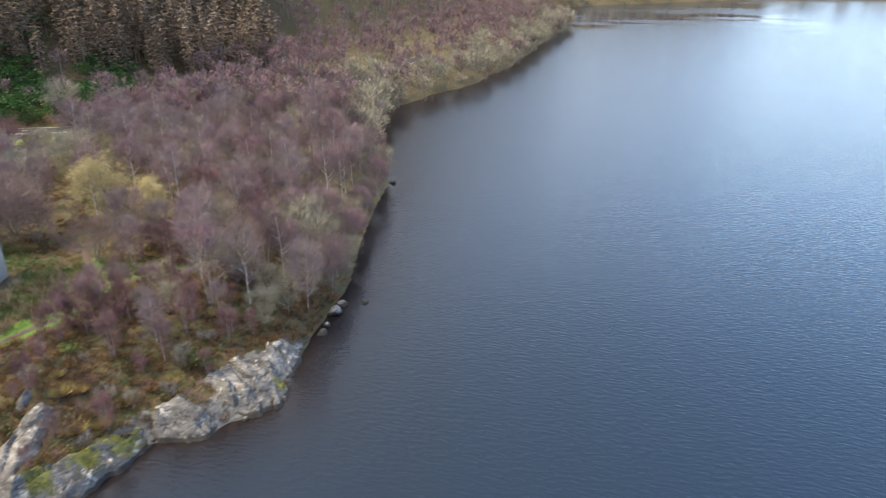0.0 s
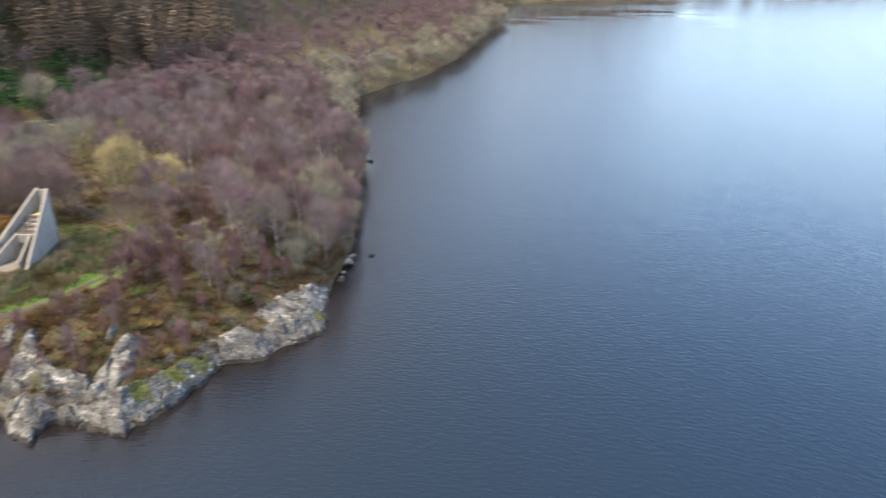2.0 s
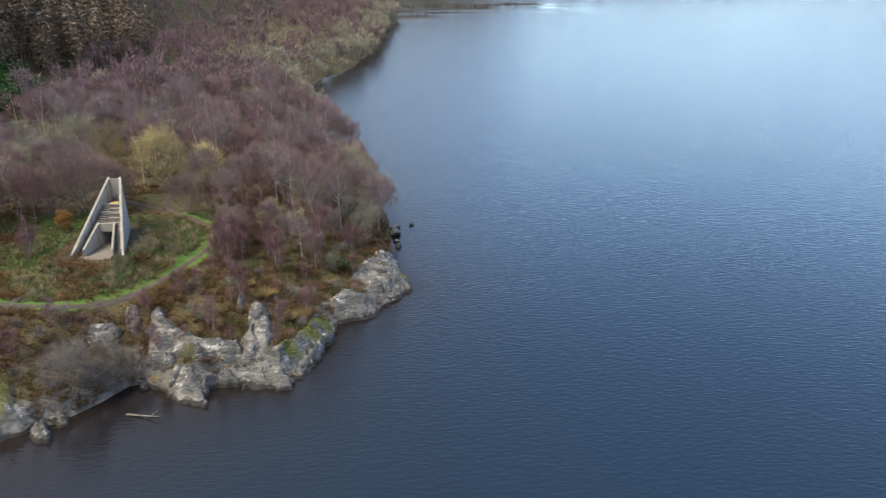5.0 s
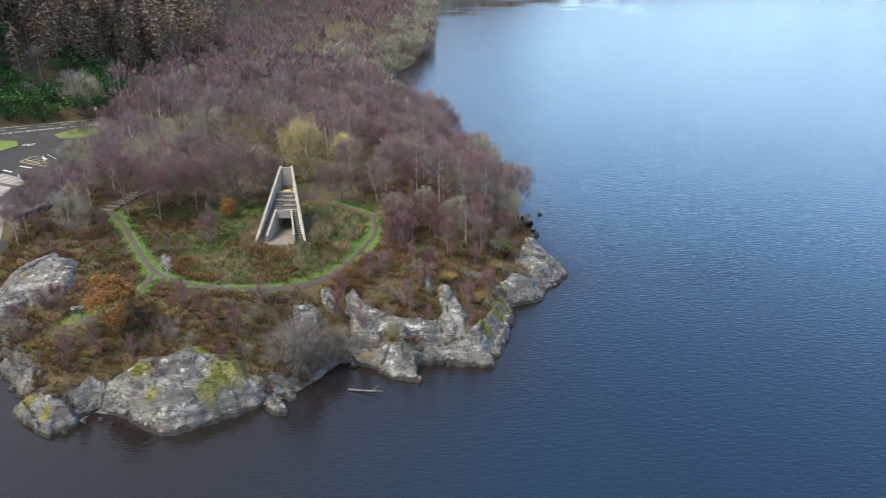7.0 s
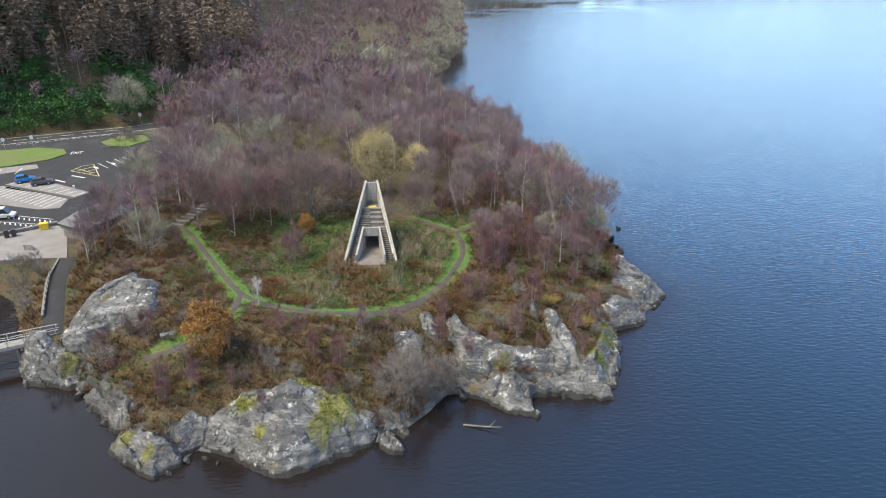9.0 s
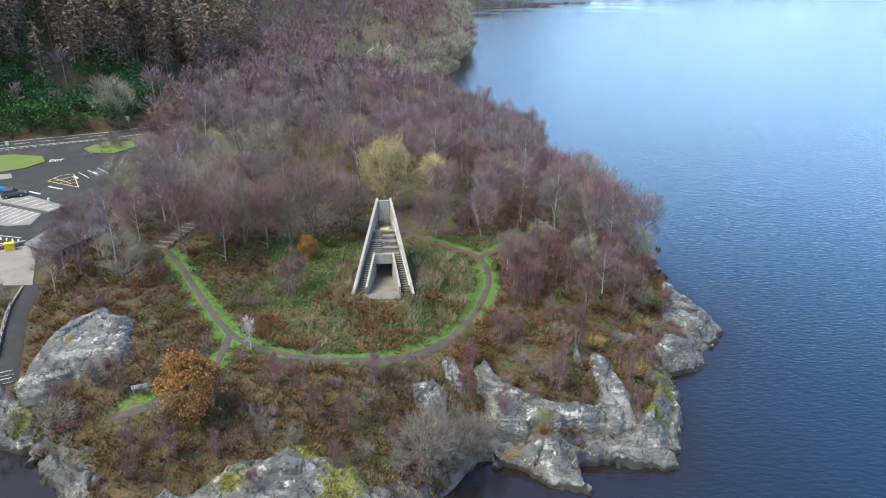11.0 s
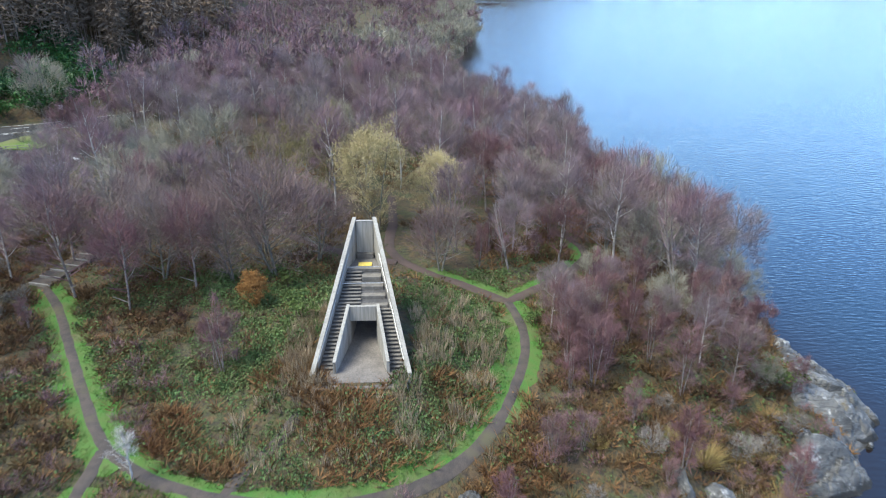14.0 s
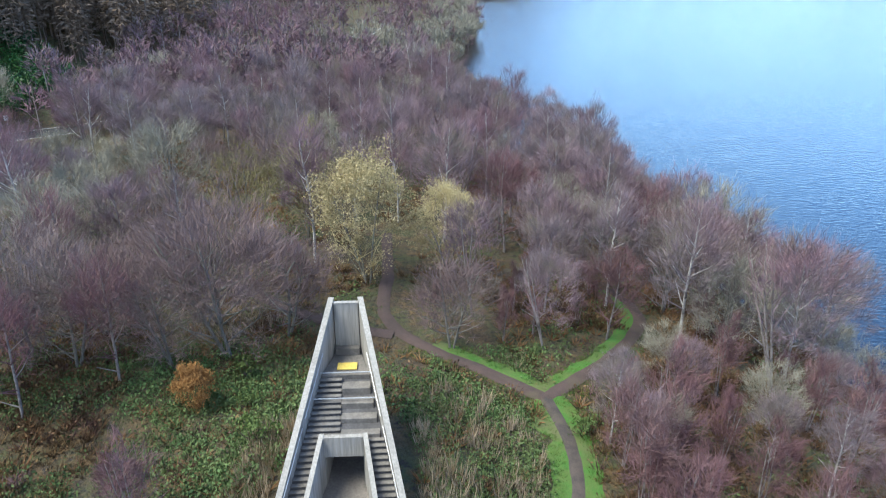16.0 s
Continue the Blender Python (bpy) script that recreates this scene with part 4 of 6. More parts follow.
for k, (x, y) in enumerate(((-94.6, 66.2), (-87.6, 68.8), (-101.8, 69.5), (-105, 65.2), (-84.4, 71.5), (-97.5, 72), (-99.4, 63.0), (-89.6, 73.5))):
    single(OAKS[k % 2] if k % 3 else RUSTY, x, y, 0.85 + 0.09 * (k * 5 % 6), None, 2.2)
for k, (x, y) in enumerate(((-120, 62.5), (-116.5, 60), (-117, 66), (-113, 62), (-112.4, 68.4), (-120.4, 68.6), (-115.4, 72), (-111.4, 75.5), (-119, 58))):
    single(BIRCHES[k % 4], x, y, 0.74 + 0.05 * (k % 4))
single(WHITE_SAPLING, -91.4, 42.6, 1.0)
single(BIRCHES[0], -59.5, 76.8, 0.95)
single(BIRCHES[2], -62.8, 79.5, 1.0)
single(ALDERS[0], -53.3, 61.2, 0.6)
for k, (x, y, s) in enumerate(((-47.2, 54.6, 0.42), (-44.2, 66.6, 0.72), (-43.6, 71.4, 0.7), (-47.4, 85.0, 1.5), (-50.5, 99.5, 1.05), (-43.4, 77.4, 0.6), (-58.2, 66.4, 0.55), (-46.2, 72.5, 0.8))):
    single(ALDERS[k % 2], x, y, s)
single(ALDERS[1], *SPOTS["far_alder"], 1.5, None, 2.6)
single(ALDERS[0], *SPOTS["pale_alder"], 1.35, None, 3.0)
# trees that lean out over the water along the shore of the wood
for k, q in enumerate(along(EAST_SHORE[9:16], 4.2)):
    x, y = q.x - rng.uniform(0.8, 2.2), q.y + rng.uniform(-0.8, 0.8)
    if y > 80:
        single(ALDERS[k % 2] if k % 3 == 0 else BIRCHES[1 + k % 2], x, y, rng.uniform(0.7, 0.95))
for i, (x, y) in enumerate(scatter(210, (-127, -41, 52, 150), 4.7, near_wood, TAKEN)):
    u = rng.random()
    if y < 63 and x > -66:
        stand(SHRUBS[i % 2] if u < 0.7 else BIRCHES[i % 3], x, y, rng.uniform(1.0, 1.5) if u < 0.7 else rng.uniform(0.5, 0.7), None, rng)
    else:
        if -126 < x < -103 and 76 < y < 114:
            u = 0.30 + 1.0 * u if u < 0.4 else 0.93
        elif x > -70:
            u = 0.85 * u
        kind = BIRCHES[i % 4] if u < 0.68 else TWIN_BIRCH if u < 0.80 else OAKS[i % 2] if u < 0.92 else ALDERS[i % 2]
        stand(kind, x, y, rng.uniform(0.95, 1.22) if shore_gap(x, y) < 14 else rng.uniform(0.8, 1.12), None, rng)


for i, (x, y) in enumerate(scatter(28, (-62, -41.5, 67, 98), 3.2, near_wood, TAKEN)):
    stand((BIRCHES[i % 4], ALDERS[0], BIRCHES[(i + 1) % 4], OAKS[i % 2], ALDERS[1])[i % 5], x, y, rng.uniform(0.9, 1.12), None, rng)
for i, (x, y) in enumerate(scatter(14, (-63, -48, 54, 65), 2.6, open_wood, TAKEN)):
    stand(BIRCHES[1 + i % 2] if i % 2 else SHRUBS[i % 2], x, y, rng.uniform(0.55, 0.72) if i % 2 else rng.uniform(1.1, 1.5), None, rng)


LEAFY_BUSH = plant_thing("bramble_bush", evergreen(120, 1.7, 1.1, 420, 0.10), BROWN_BARK, BUSH_LEAF, "yellow-green leafy bush in the clearing", "bush", "leaves", "leafy bushes by the tower")
for x, y, s in ((-86.1, 66.8, 1.1), (-83.6, 58.6, 1.2), (-64.6, 61.1, 0.9), (-85.2, 63.0, 0.8), (-58.6, 50.4, 1.0), (-45.6, 55.4, 1.6)):
    stand(LEAFY_BUSH, x, y, s, None, rng)

# woods beyond, seen from afar
FAR_BIRCH = [grow(90 + i, h, c, 0.1, 1, 6, 2, 290, (1.3, 0.175), 0.4, 0.8, sides=3, wide_at=0.6) for i, (h, c) in enumerate([(11, 3.0), (9.5, 2.9), (12, 3.2)])]
FAR_ALDER = [grow(94 + i, 8.5, 3.8, 0.22, 2, 7, 3, 520, (1.15, 0.13), 0.3, 0.9, sides=3, wide_at=0.55) for i in range(2)]
LARCH = [larch(97, 20, 11), larch(98, 17, 10, 2.2)]


def slope_foot(y):
    return -172 + 42 * smooth_step(y, 128, 200) + 30 * smooth_step(y, 200, 420)


birch_at, alder_at, larch_at = [], [], []
for i in range(8500):
    y = 145 + 420 * rng.random() ** 1.25
    x = rng.uniform(-330, -50)
    d = shore_gap(x, y)
    if d < -0.8 or (d < 1 and y < 160) or float(gap_to(ROAD_POINTS, x, y)) < 4.5:
        continue
    back = float(slope_foot(y)) - x
    if d < 9 + 3 * math.sin(y * 0.1) and y > 165:
        w = rng.random()
        if w < 0.36:
            alder_at.append((x, y, rng.uniform(0.8, 1.35), i % 2))
        elif w < 0.5:
            birch_at.append((x, y, rng.uniform(0.7, 1.1), i % 3))
    elif back > 12 + 8 * math.sin(y * 0.05) + max(0, y - 230) * 0.5 and y < 330:
        if back < 110:
            larch_at.append((x, y, rng.uniform(0.75, 1.15), i % 2))
            larch_at.append((x + rng.uniform(-3, 3), y + rng.uniform(-3, 3), rng.uniform(0.7, 1.05), i % 2))
    elif math.hypot(x + 121.5, y - 153) < 7:
        continue
    elif back < (90 if y < 200 else 190) and rng.random() < (0.36 if x > -128 or y > 190 else 0.06):
        birch_at.append((x, y, rng.uniform(0.7, 1.05), i % 3))
for i in range(110):
    x, y = rng.uniform(-134, -106), rng.uniform(133, 168)
    if float(gap_to(ROAD_POINTS, x, y)) > 4.5 and math.hypot(x + 121.5, y - 153) > 7:
        birch_at.append((x, y, rng.uniform(0.55, 0.95), i % 3))
for i in range(700):
    x, y = rng.uniform(-110, 330), rng.uniform(500, 760)
    if 1 < shore_gap(x, y) < 60 and y > 470:
        (alder_at if shore_gap(x, y) < 8 else birch_at).append((x, y, rng.uniform(0.9, 1.4), i % 2))
for i in range(900):
    x, y = rng.uniform(-320, -165), rng.uniform(100, 150)
    if x < -186 - (150 - y) * 0.3 and rng.random() < 0.7:
        larch_at.append((x, y, rng.uniform(0.75, 1.15), i % 2))
for k, q in enumerate(along(EAST_SHORE[14:], 4.0)):
    x, y = q.x - rng.uniform(-2.2, 3.5), q.y + rng.uniform(-2, 2)
    if shore_gap(x, y) > -2.4 and rng.random() < 0.85:
        (alder_at if rng.random() < 0.85 else birch_at).append((x, y, rng.uniform(0.7, 1.4), k % 2))
merged("birch_wood", FAR_BIRCH, birch_at, [BIRCH_BARK, PURPLE_TWIG], "bare purple-brown birch wood on the slope above the lake", "wood")
merged("alder_wood", FAR_ALDER, alder_at, [GREY_BARK, GREY_TWIG], "pale grey-green lichened trees overhanging the shore", "wood")
merged("larch_wood", LARCH, larch_at, [LARCH_BARK, LARCH_NEEDLE], "brown larch plantation on the hillside", "wood")
EVERGREENS = [plant_thing("rhododendron", evergreen(100 + i, 4.0, 3.2, 620, 0.21), BROWN_BARK, GREEN_LEAF, "dense dark green rhododendron thicket", "bush", "leaves", "rhododendrons by the road") for i in range(2)]
for x, y in scatter(210, (-205, -124, 112, 200), 3.0, lambda a, b: 4.6 < float(gap_to(ROAD_POINTS, a, b)) < 36 + 14 * math.sin(a * 0.23 + b * 0.11) and b > 123.8 + 0.5 * (a + 173) and a < -140 - (b - 140) * 0.2, TAKEN):
    stand(EVERGREENS[int(x * 10) % 2], x, y, rng.uniform(0.8, 1.5), None, rng)
stand(ALDERS[1], -145.6, 141.4, 1.6, None, rng)
for x, y, s in ((-142.6, 126.4, 1.2), (-140.6, 128.2, 1.3), (-139.2, 125.4, 1.1), (-141.6, 129.6, 1.2)):
    stand(BUSHES[int(y) % 2], x, y, s, None, rng)


# ---- low growth on the moor ----
def tuft(seed, blades, length, width, lean, leaves=0, leaf_size=0.12, radius=0.35, high=0.35):
    g = Growth(seed)
    for i in range(blades):
        d = g.any()
        d = (Vector((d.x, d.y, 0)) * lean + Vector((0, 0, 1))).normalized()
        g.sliver(Vector((d.x * 0.15, d.y * 0.15, -0.05)), d, length * g.r.uniform(0.6, 1.2), width)
    for i in range(leaves):
        q = g.any()
        q.z = abs(q.z)
        g.leaf(Vector((q.x * radius, q.y * radius, q.z * high)), leaf_size * g.r.uniform(0.6, 1.3))
    return g


def sown(count, box_, ok, kinds, lo, hi):
    """Places for low growth within a stretch of the plan."""
    out = []
    for i in range(count):
        x, y = rng.uniform(box_[0], box_[1]), rng.uniform(box_[2], box_[3])
        if shore_gap(x, y) > 0.6 and bare(x, y) < 0.25 and ok(x, y):
            out.append((x, y, rng.uniform(lo, hi), i % kinds))
    return out


def patchy(x, y, size, cut, shift=0.0):
    return float(rolling(x + shift, y - shift, size)) > cut


def moor(x, y):
    if math.hypot(x + 78.3, (y - 55.3) * 0.62) < 3.9:
        return False
    return path_gap(x, y) > rng.uniform(0.8, 2.2) and not (x < -124 and y > 60) and not (x < -118 and y > 70) and float(gap_to(JETTY_POINTS, x, y)) > 1.7


def glade(x, y):
    return math.hypot(x + 80, (y - 55) * 0.95) < 13.5


heath_at = sown(9000, (-126, -38, 21, 82), lambda x, y: moor(x, y) and (patchy(x, y, 7, -0.35) or y < 40) and (not glade(x, y) or rng.random() < 0.12), 2, 0.8, 2.1)
bracken_at = sown(9000, (-126, -38, 21, 130), lambda x, y: moor(x, y) and patchy(x, y, 6, -0.1, 17) and (not glade(x, y) or rng.random() < 0.3), 2, 0.6, 1.3)
bramble_at = sown(6000, (-126, -44, 30, 130), lambda x, y: moor(x, y) and (patchy(x, y, 8, 0.25, 31) or (-104 < x < -84 and 60 < y < 70)), 2, 0.6, 1.3)
bramble_at += sown(2600, (-105, -82, 50, 70), lambda x, y: moor(x, y) and patchy(x, y, 3, -0.4, 5), 2, 0.6, 1.2) + sown(500, (-74, -66, 62, 70), moor, 2, 0.6, 1.1) + sown(2600, (-94, -66, 41, 66), lambda x, y: moor(x, y) and glade(x, y) and patchy(x, y, 3.5, -0.2, 77), 2, 0.6, 1.2)
straw_at = sown(9500, (-100, -40, 24, 80), lambda x, y: moor(x, y) and ((patchy(x, y, 5, 0.62, 53) and not glade(x, y)) or (-74.8 < x < -68.5 and 44 < y < 64 and patchy(x, y, 3, -0.5))), 2, 0.6, 1.1)
bramble_at += sown(1300, (-75.5, -67.5, 44, 65), moor, 2, 0.5, 1.0)
straw_at += sown(900, (-75.5, -67.5, 45, 64), lambda x, y: moor(x, y) and patchy(x, y, 2.0, 0.0, 3), 2, 0.9, 1.5) + sown(300, (-87, -71, 43, 50), lambda x, y: moor(x, y) and patchy(x, y, 2.5, -0.1, 9), 2, 0.7, 1.3) + sown(500, (-84, -81, 49, 60), moor, 2, 0.6, 1.2)
bracken_at += sown(1500, (-92, -66, 42, 52), lambda x, y: moor(x, y) and patchy(x, y, 4, -0.15, 23), 2, 0.8, 1.5)
grass_at = sown(40000, (-110, -58, 34, 70), lambda x, y: 0.66 < path_gap(x, y) < rng.uniform(0.9, 2.3) and not (x > -75 and y < 57 and math.hypot(x + 82, y - 57) > 16.4), 1, 0.6, 1.5)
merged("heather", [tuft(1, 26, 0.5, 0.045, 1.1, 8, 0.08, 0.5, 0.4), tuft(2, 30, 0.62, 0.035, 0.8, 6, 0.07, 0.4, 0.5)], heath_at, [HEATHER, HEATHER], "dark brown winter heather", "heather")
merged("bracken", [tuft(3, 20, 0.75, 0.07, 1.7), tuft(4, 18, 0.9, 0.06, 1.1)], bracken_at, [BRACKEN, BRACKEN], "rust-brown dead bracken", "bracken")
merged("bramble", [tuft(5, 6, 0.6, 0.03, 1.2, 20, 0.095, 0.6, 0.5), tuft(6, 6, 0.7, 0.03, 1.2, 17, 0.11, 0.5, 0.45)], bramble_at, [BRAMBLE, BRAMBLE], "green and brown bramble thicket", "bramble")
merged("tall_grass", [tuft(7, 12, 1.0, 0.05, 0.3), tuft(8, 12, 0.8, 0.05, 0.45)], straw_at, [STRAW, STRAW], "tall bleached dead grass and stalks", "grass")
scrub_at = sown(900, (-122, -42, 24, 66), lambda x, y: moor(x, y) and shore_gap(x, y) > 1.8 and patchy(x, y, 6, 0.0, 71) and math.hypot(x + 78, y - 56) > 15, 3, 0.6, 1.3)
SCRUB = [grow(110 + i, 1.3, 0.75, 0.02, 3, 6, 2, 90, (0.4, 0.03), 0.5, 0.8, sides=3) for i in range(3)]
merged("scrub", SCRUB, scrub_at, [BROWN_BARK, RED_TWIG], "low bare purple-brown scrub", "scrub")
merged("grass", [tuft(9, 7, 0.24, 0.05, 0.7)], grass_at, [GRASS, GRASS], "short green grass along the path", "grass")
for i, (x, y) in enumerate(scatter(50, (-116, -44, 24, 58), 2.4, lambda a, b: moor(a, b) and shore_gap(a, b) > 2.5 and math.hypot(a + 78, b - 55) > 13 and (b < 40 or a > -64), TAKEN)):
    stand((SHRUBS + BUSHES)[i % 4], x, y, rng.uniform(0.5, 1.0), None, rng)
for x, y, s in ((-88.6, 53.5, 1.25), (-89.6, 54.3, 1.05), (-63, 58, 1.3), (-61.5, 52, 1.35), (-62.5, 54.5, 1.2), (-60.5, 57, 1.4), (-60.2, 38.8, 1.0), (-57.6, 43.5, 1.1), (-65.6, 44.6, 0.9), (-78.4, 37.2, 0.8), (-68.8, 41.2, 0.8), (-93, 34.5, 1.0)):
    single(SHRUBS[int(-x) % 2], x, y, s)
for x, y, s in ((-71.6, 35, 1.3), (-75.6, 28.8, 1.0), (-129.4, 57.4, 1.2), (-127.2, 54.2, 1.3), (-126.4, 58.2, 1.1), (-130.6, 60.2, 1.3), (-124.9, 50.4, 1.2), (-128.6, 61.4, 1.0), (-127.6, 59.6, 0.9), (-87.5, 31.2, 0.9), (-113.5, 35.8, 1.3), (-108.6, 35.5, 1.5), (-106, 39.8, 1.2), (-104.5, 29.5, 1.0)):
    single(BUSHES[int(-x) % 2], x, y, s)
for i, (x, y) in enumerate(scatter(60, (-118, -44, 58, 96), 2.2, lambda a, b: near_wood(a, b - 2) and b < 84 and path_gap(a, b) > 2.0, TAKEN)):
    stand((SHRUBS + BUSHES)[(i * 7) % 4], x, y, rng.uniform(0.45, 0.95), None, rng)


COVE_WILLOW = plant_thing("willow_bush", grow(75, 5.4, 3.3, 0.03, 5, 30, 7, 4600, (0.85, 0.026), 0.3, 0.95, wide_at=0.4, pale=2), GREY_BARK, BUSH_TWIG, "large rounded bare willow overhanging the cove", "bush")
single(COVE_WILLOW, -73.2, 29.8, 1.0)
single(COVE_WILLOW, -69.4, 33.2, 0.82)
single(COVE_WILLOW, -71.0, 31.0, 0.75)
TUSSOCKS = [plant_thing("grass_tussock", tuft(300 + i, 260, 0.9, 0.035, 1.5), BROWN_BARK, TUSSOCK, "rounded tussock of bleached yellow-brown grass", "grass", "clump", "tussocks on the heath") for i in range(2)]
for x, y, size in ((-55.4, 45.2, 1.9), (-54.4, 46.6, 1.3), (-51.6, 42.6, 1.8), (-50.2, 44.4, 1.5), (-50.2, 47.8, 1.4), (-61.4, 52.6, 1.0), (-57.4, 46.9, 1.2), (-48.9, 50.6, 1.2), (-47.6, 52.2, 1.5), (-88.4, 34.6, 1.1), (-82.6, 34.4, 1.2), (-96.4, 29.6, 1.2), (-104.6, 33.2, 1.3), (-62.6, 45.6, 1.1), (-110.4, 52.4, 1.5), (-115.6, 50.8, 1.6)):
    single(TUSSOCKS[int(-x) % 2], x, y, size)


# ---- rocks ----
ROCK_SKINS = []


def cells(u, v, seed):
    """Uneven cells over the plane: three random shares of each place's cell, the way from its middle, and how near its edge lies."""
    iu, iv = np.floor(u), np.floor(v)
    near, second = np.full(u.shape, 1e9), np.full(u.shape, 1e9)
    keep = [np.zeros(u.shape) for _ in range(5)]
    for a in (-1, 0, 1):
        for b in (-1, 0, 1):
            cu, cv = iu + a, iv + b
            r = [lattice(cu + seed * 3.7 + 11 * k, cv - seed * 1.9 + 5 * k) for k in range(5)]
            pu, pv = cu + 0.12 + 0.76 * r[3], cv + 0.12 + 0.76 * r[4]
            d = np.hypot(u - pu, v - pv)
            closer = d < near
            second = np.where(closer, near, np.minimum(second, d))
            near = np.where(closer, d, near)
            for k, val in enumerate((r[0], r[1], r[2], u - pu, v - pv)):
                keep[k] = np.where(closer, val, keep[k])
    return (*keep, second - near)


def broken(x, y, seed, strike, calm=1.0):
    """The relief of split, tilted rock beds that run along the strike, in metres."""
    c, n = math.cos(radians(strike)), math.sin(radians(strike))
    x, y = x + 0.7 * rolling(x + seed, y, 2.6) + 0.22 * rolling(x, y + seed, 0.8), y + 0.7 * rolling(x, y - seed, 2.9) + 0.22 * rolling(x - seed, y, 0.7)
    u, v = x * c + y * n, y * c - x * n
    bed = v / 2.3 + 0.35 * rolling(u + seed, v, 5)
    z = 0.42 * calm * (bed - np.floor(bed))
    for lu, lv, amp in ((4.6, 2.2, 0.7 * calm), (1.7, 0.9, 0.17), (0.7, 0.45, 0.05)):
        a, b, e, du, dv, edge = cells(u / lu, v / lv, seed + lu)
        z = z + amp * ((a - 0.5) + 1.1 * (b - 0.5) * du + 1.1 * (e - 0.5) * dv - 0.35 * (1 - smooth_step(edge, 0, 0.15)))
    return z


def outcrop(seed, label, outline, rise, rim, strike, mossy):
    """Bare rock standing proud of the ground over a plan outline, split into beds and blocks, with its moss."""
    step = 0.2
    px, py = [p[0] for p in outline], [p[1] for p in outline]
    xs, ys = np.arange(min(px) - 1.4, max(px) + 1.4, step), np.arange(min(py) - 1.4, max(py) + 1.4, step)
    gx, gy = np.meshgrid(xs, ys)
    d = within(outline, gx, gy) + 0.40 * rolling(gx + seed, gy, 1.5) + 0.22 * rolling(gx, gy + seed, 0.55)
    base = np.maximum(read_grid(2, gx, gy), -0.25)
    cliff = smooth_step(d, -0.1, rim)
    z = base - 0.35 + (rise + 0.35) * np.sqrt(cliff) + broken(gx, gy, seed, strike, 0.6 if len(outline) > 16 else 1.0) * smooth_step(d, -0.2, 0.9)
    z = np.where(d < -0.1, base - 0.35 + 2.2 * (d + 0.1), z)
    keep = d > -0.5
    n = len(xs)
    quad = keep[:-1, :-1] & keep[1:, :-1] & keep[:-1, 1:] & keep[1:, 1:]
    i = (np.arange(len(ys) - 1)[:, None] * n + np.arange(n - 1)[None])[quad]
    quads = np.stack([i, i + 1, i + n + 1, i + n], 1)
    used, flat = np.unique(quads, return_inverse=True)
    verts = np.stack([gx.ravel(), gy.ravel(), z.ravel()], 1)[used]
    soft = np.zeros(gx.shape)
    for mx, my, mr in mossy:
        soft = np.maximum(soft, 1 - np.hypot(gx - mx, gy - my) / (mr * 1.7))
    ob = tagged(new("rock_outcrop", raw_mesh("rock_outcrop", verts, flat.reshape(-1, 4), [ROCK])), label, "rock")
    ob.data.attributes.new("moss", "FLOAT", "POINT").data.foreach_set("value", soft.ravel()[used].astype(np.float32))
    ROCK_SKINS.append((xs, ys, z, d))
    spots = []
    for mx, my, mr in mossy:
        for k in range(int(70 * mr * mr)):
            x, y = rng.gauss(mx, mr * 0.55), rng.gauss(my, mr * 0.55)
            hit = on_rock(x, y)
            if hit and hit[0] > 0.35 and patchy(x, y, 0.9, -0.25, 91):
                spots.append((x, y, rng.uniform(0.7, 1.5), k % 2, hit[0]))
    if spots:
        merged("moss", MOSS_TUFTS, [q[:4] for q in spots], [MOSS, MOSS], "bright yellow-green moss", "", [q[4] for q in spots]).parent = ob
    return ob


def on_rock(x, y):
    """The height and evenness of the topmost rock at a place, if there is one."""
    best = None
    for xs, ys, z, d in ROCK_SKINS:
        i, j = int((x - xs[0]) / 0.2), int((y - ys[0]) / 0.2)
        if 0 <= i < len(xs) - 1 and 0 <= j < len(ys) - 1 and d[j, i] > 0.1:
            lo, hi = z[j:j + 2, i:i + 2].min(), z[j:j + 2, i:i + 2].max()
            if best is None or hi > best[0]:
                best = (float(lo), 1 - min(1.0, float(hi - lo) * 1.6))
    return best


def boulder(x, y, z, size, seed, label="grey lichened boulder at the water's edge"):
    """A loose stone with flat broken sides."""
    cut = random.Random(seed)
    bm = bmesh.new()
    bmesh.ops.create_icosphere(bm, subdivisions=3, radius=1)
    sides = [(Vector((cut.uniform(-1, 1), cut.uniform(-1, 1), cut.uniform(-0.4, 1))).normalized(), cut.uniform(0.5, 0.85)) for _ in range(11)]
    for v in bm.verts:
        p = v.co.copy()
        for q, far in sides:
            p -= q * max(0.0, p.dot(q) - far) * 0.95
        p *= 1 + 0.10 * noise.noise(p * 2.3 + Vector((seed, 0, 0)))
        v.co = Vector((p.x * size, p.y * size * 0.75, p.z * size * 0.7))
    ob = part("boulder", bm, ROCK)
    ob.matrix_basis = pose(x, y, z, 0, 0, cut.uniform(0, 360))
    return tagged(ob, label, "boulder", "boulders along the shore")


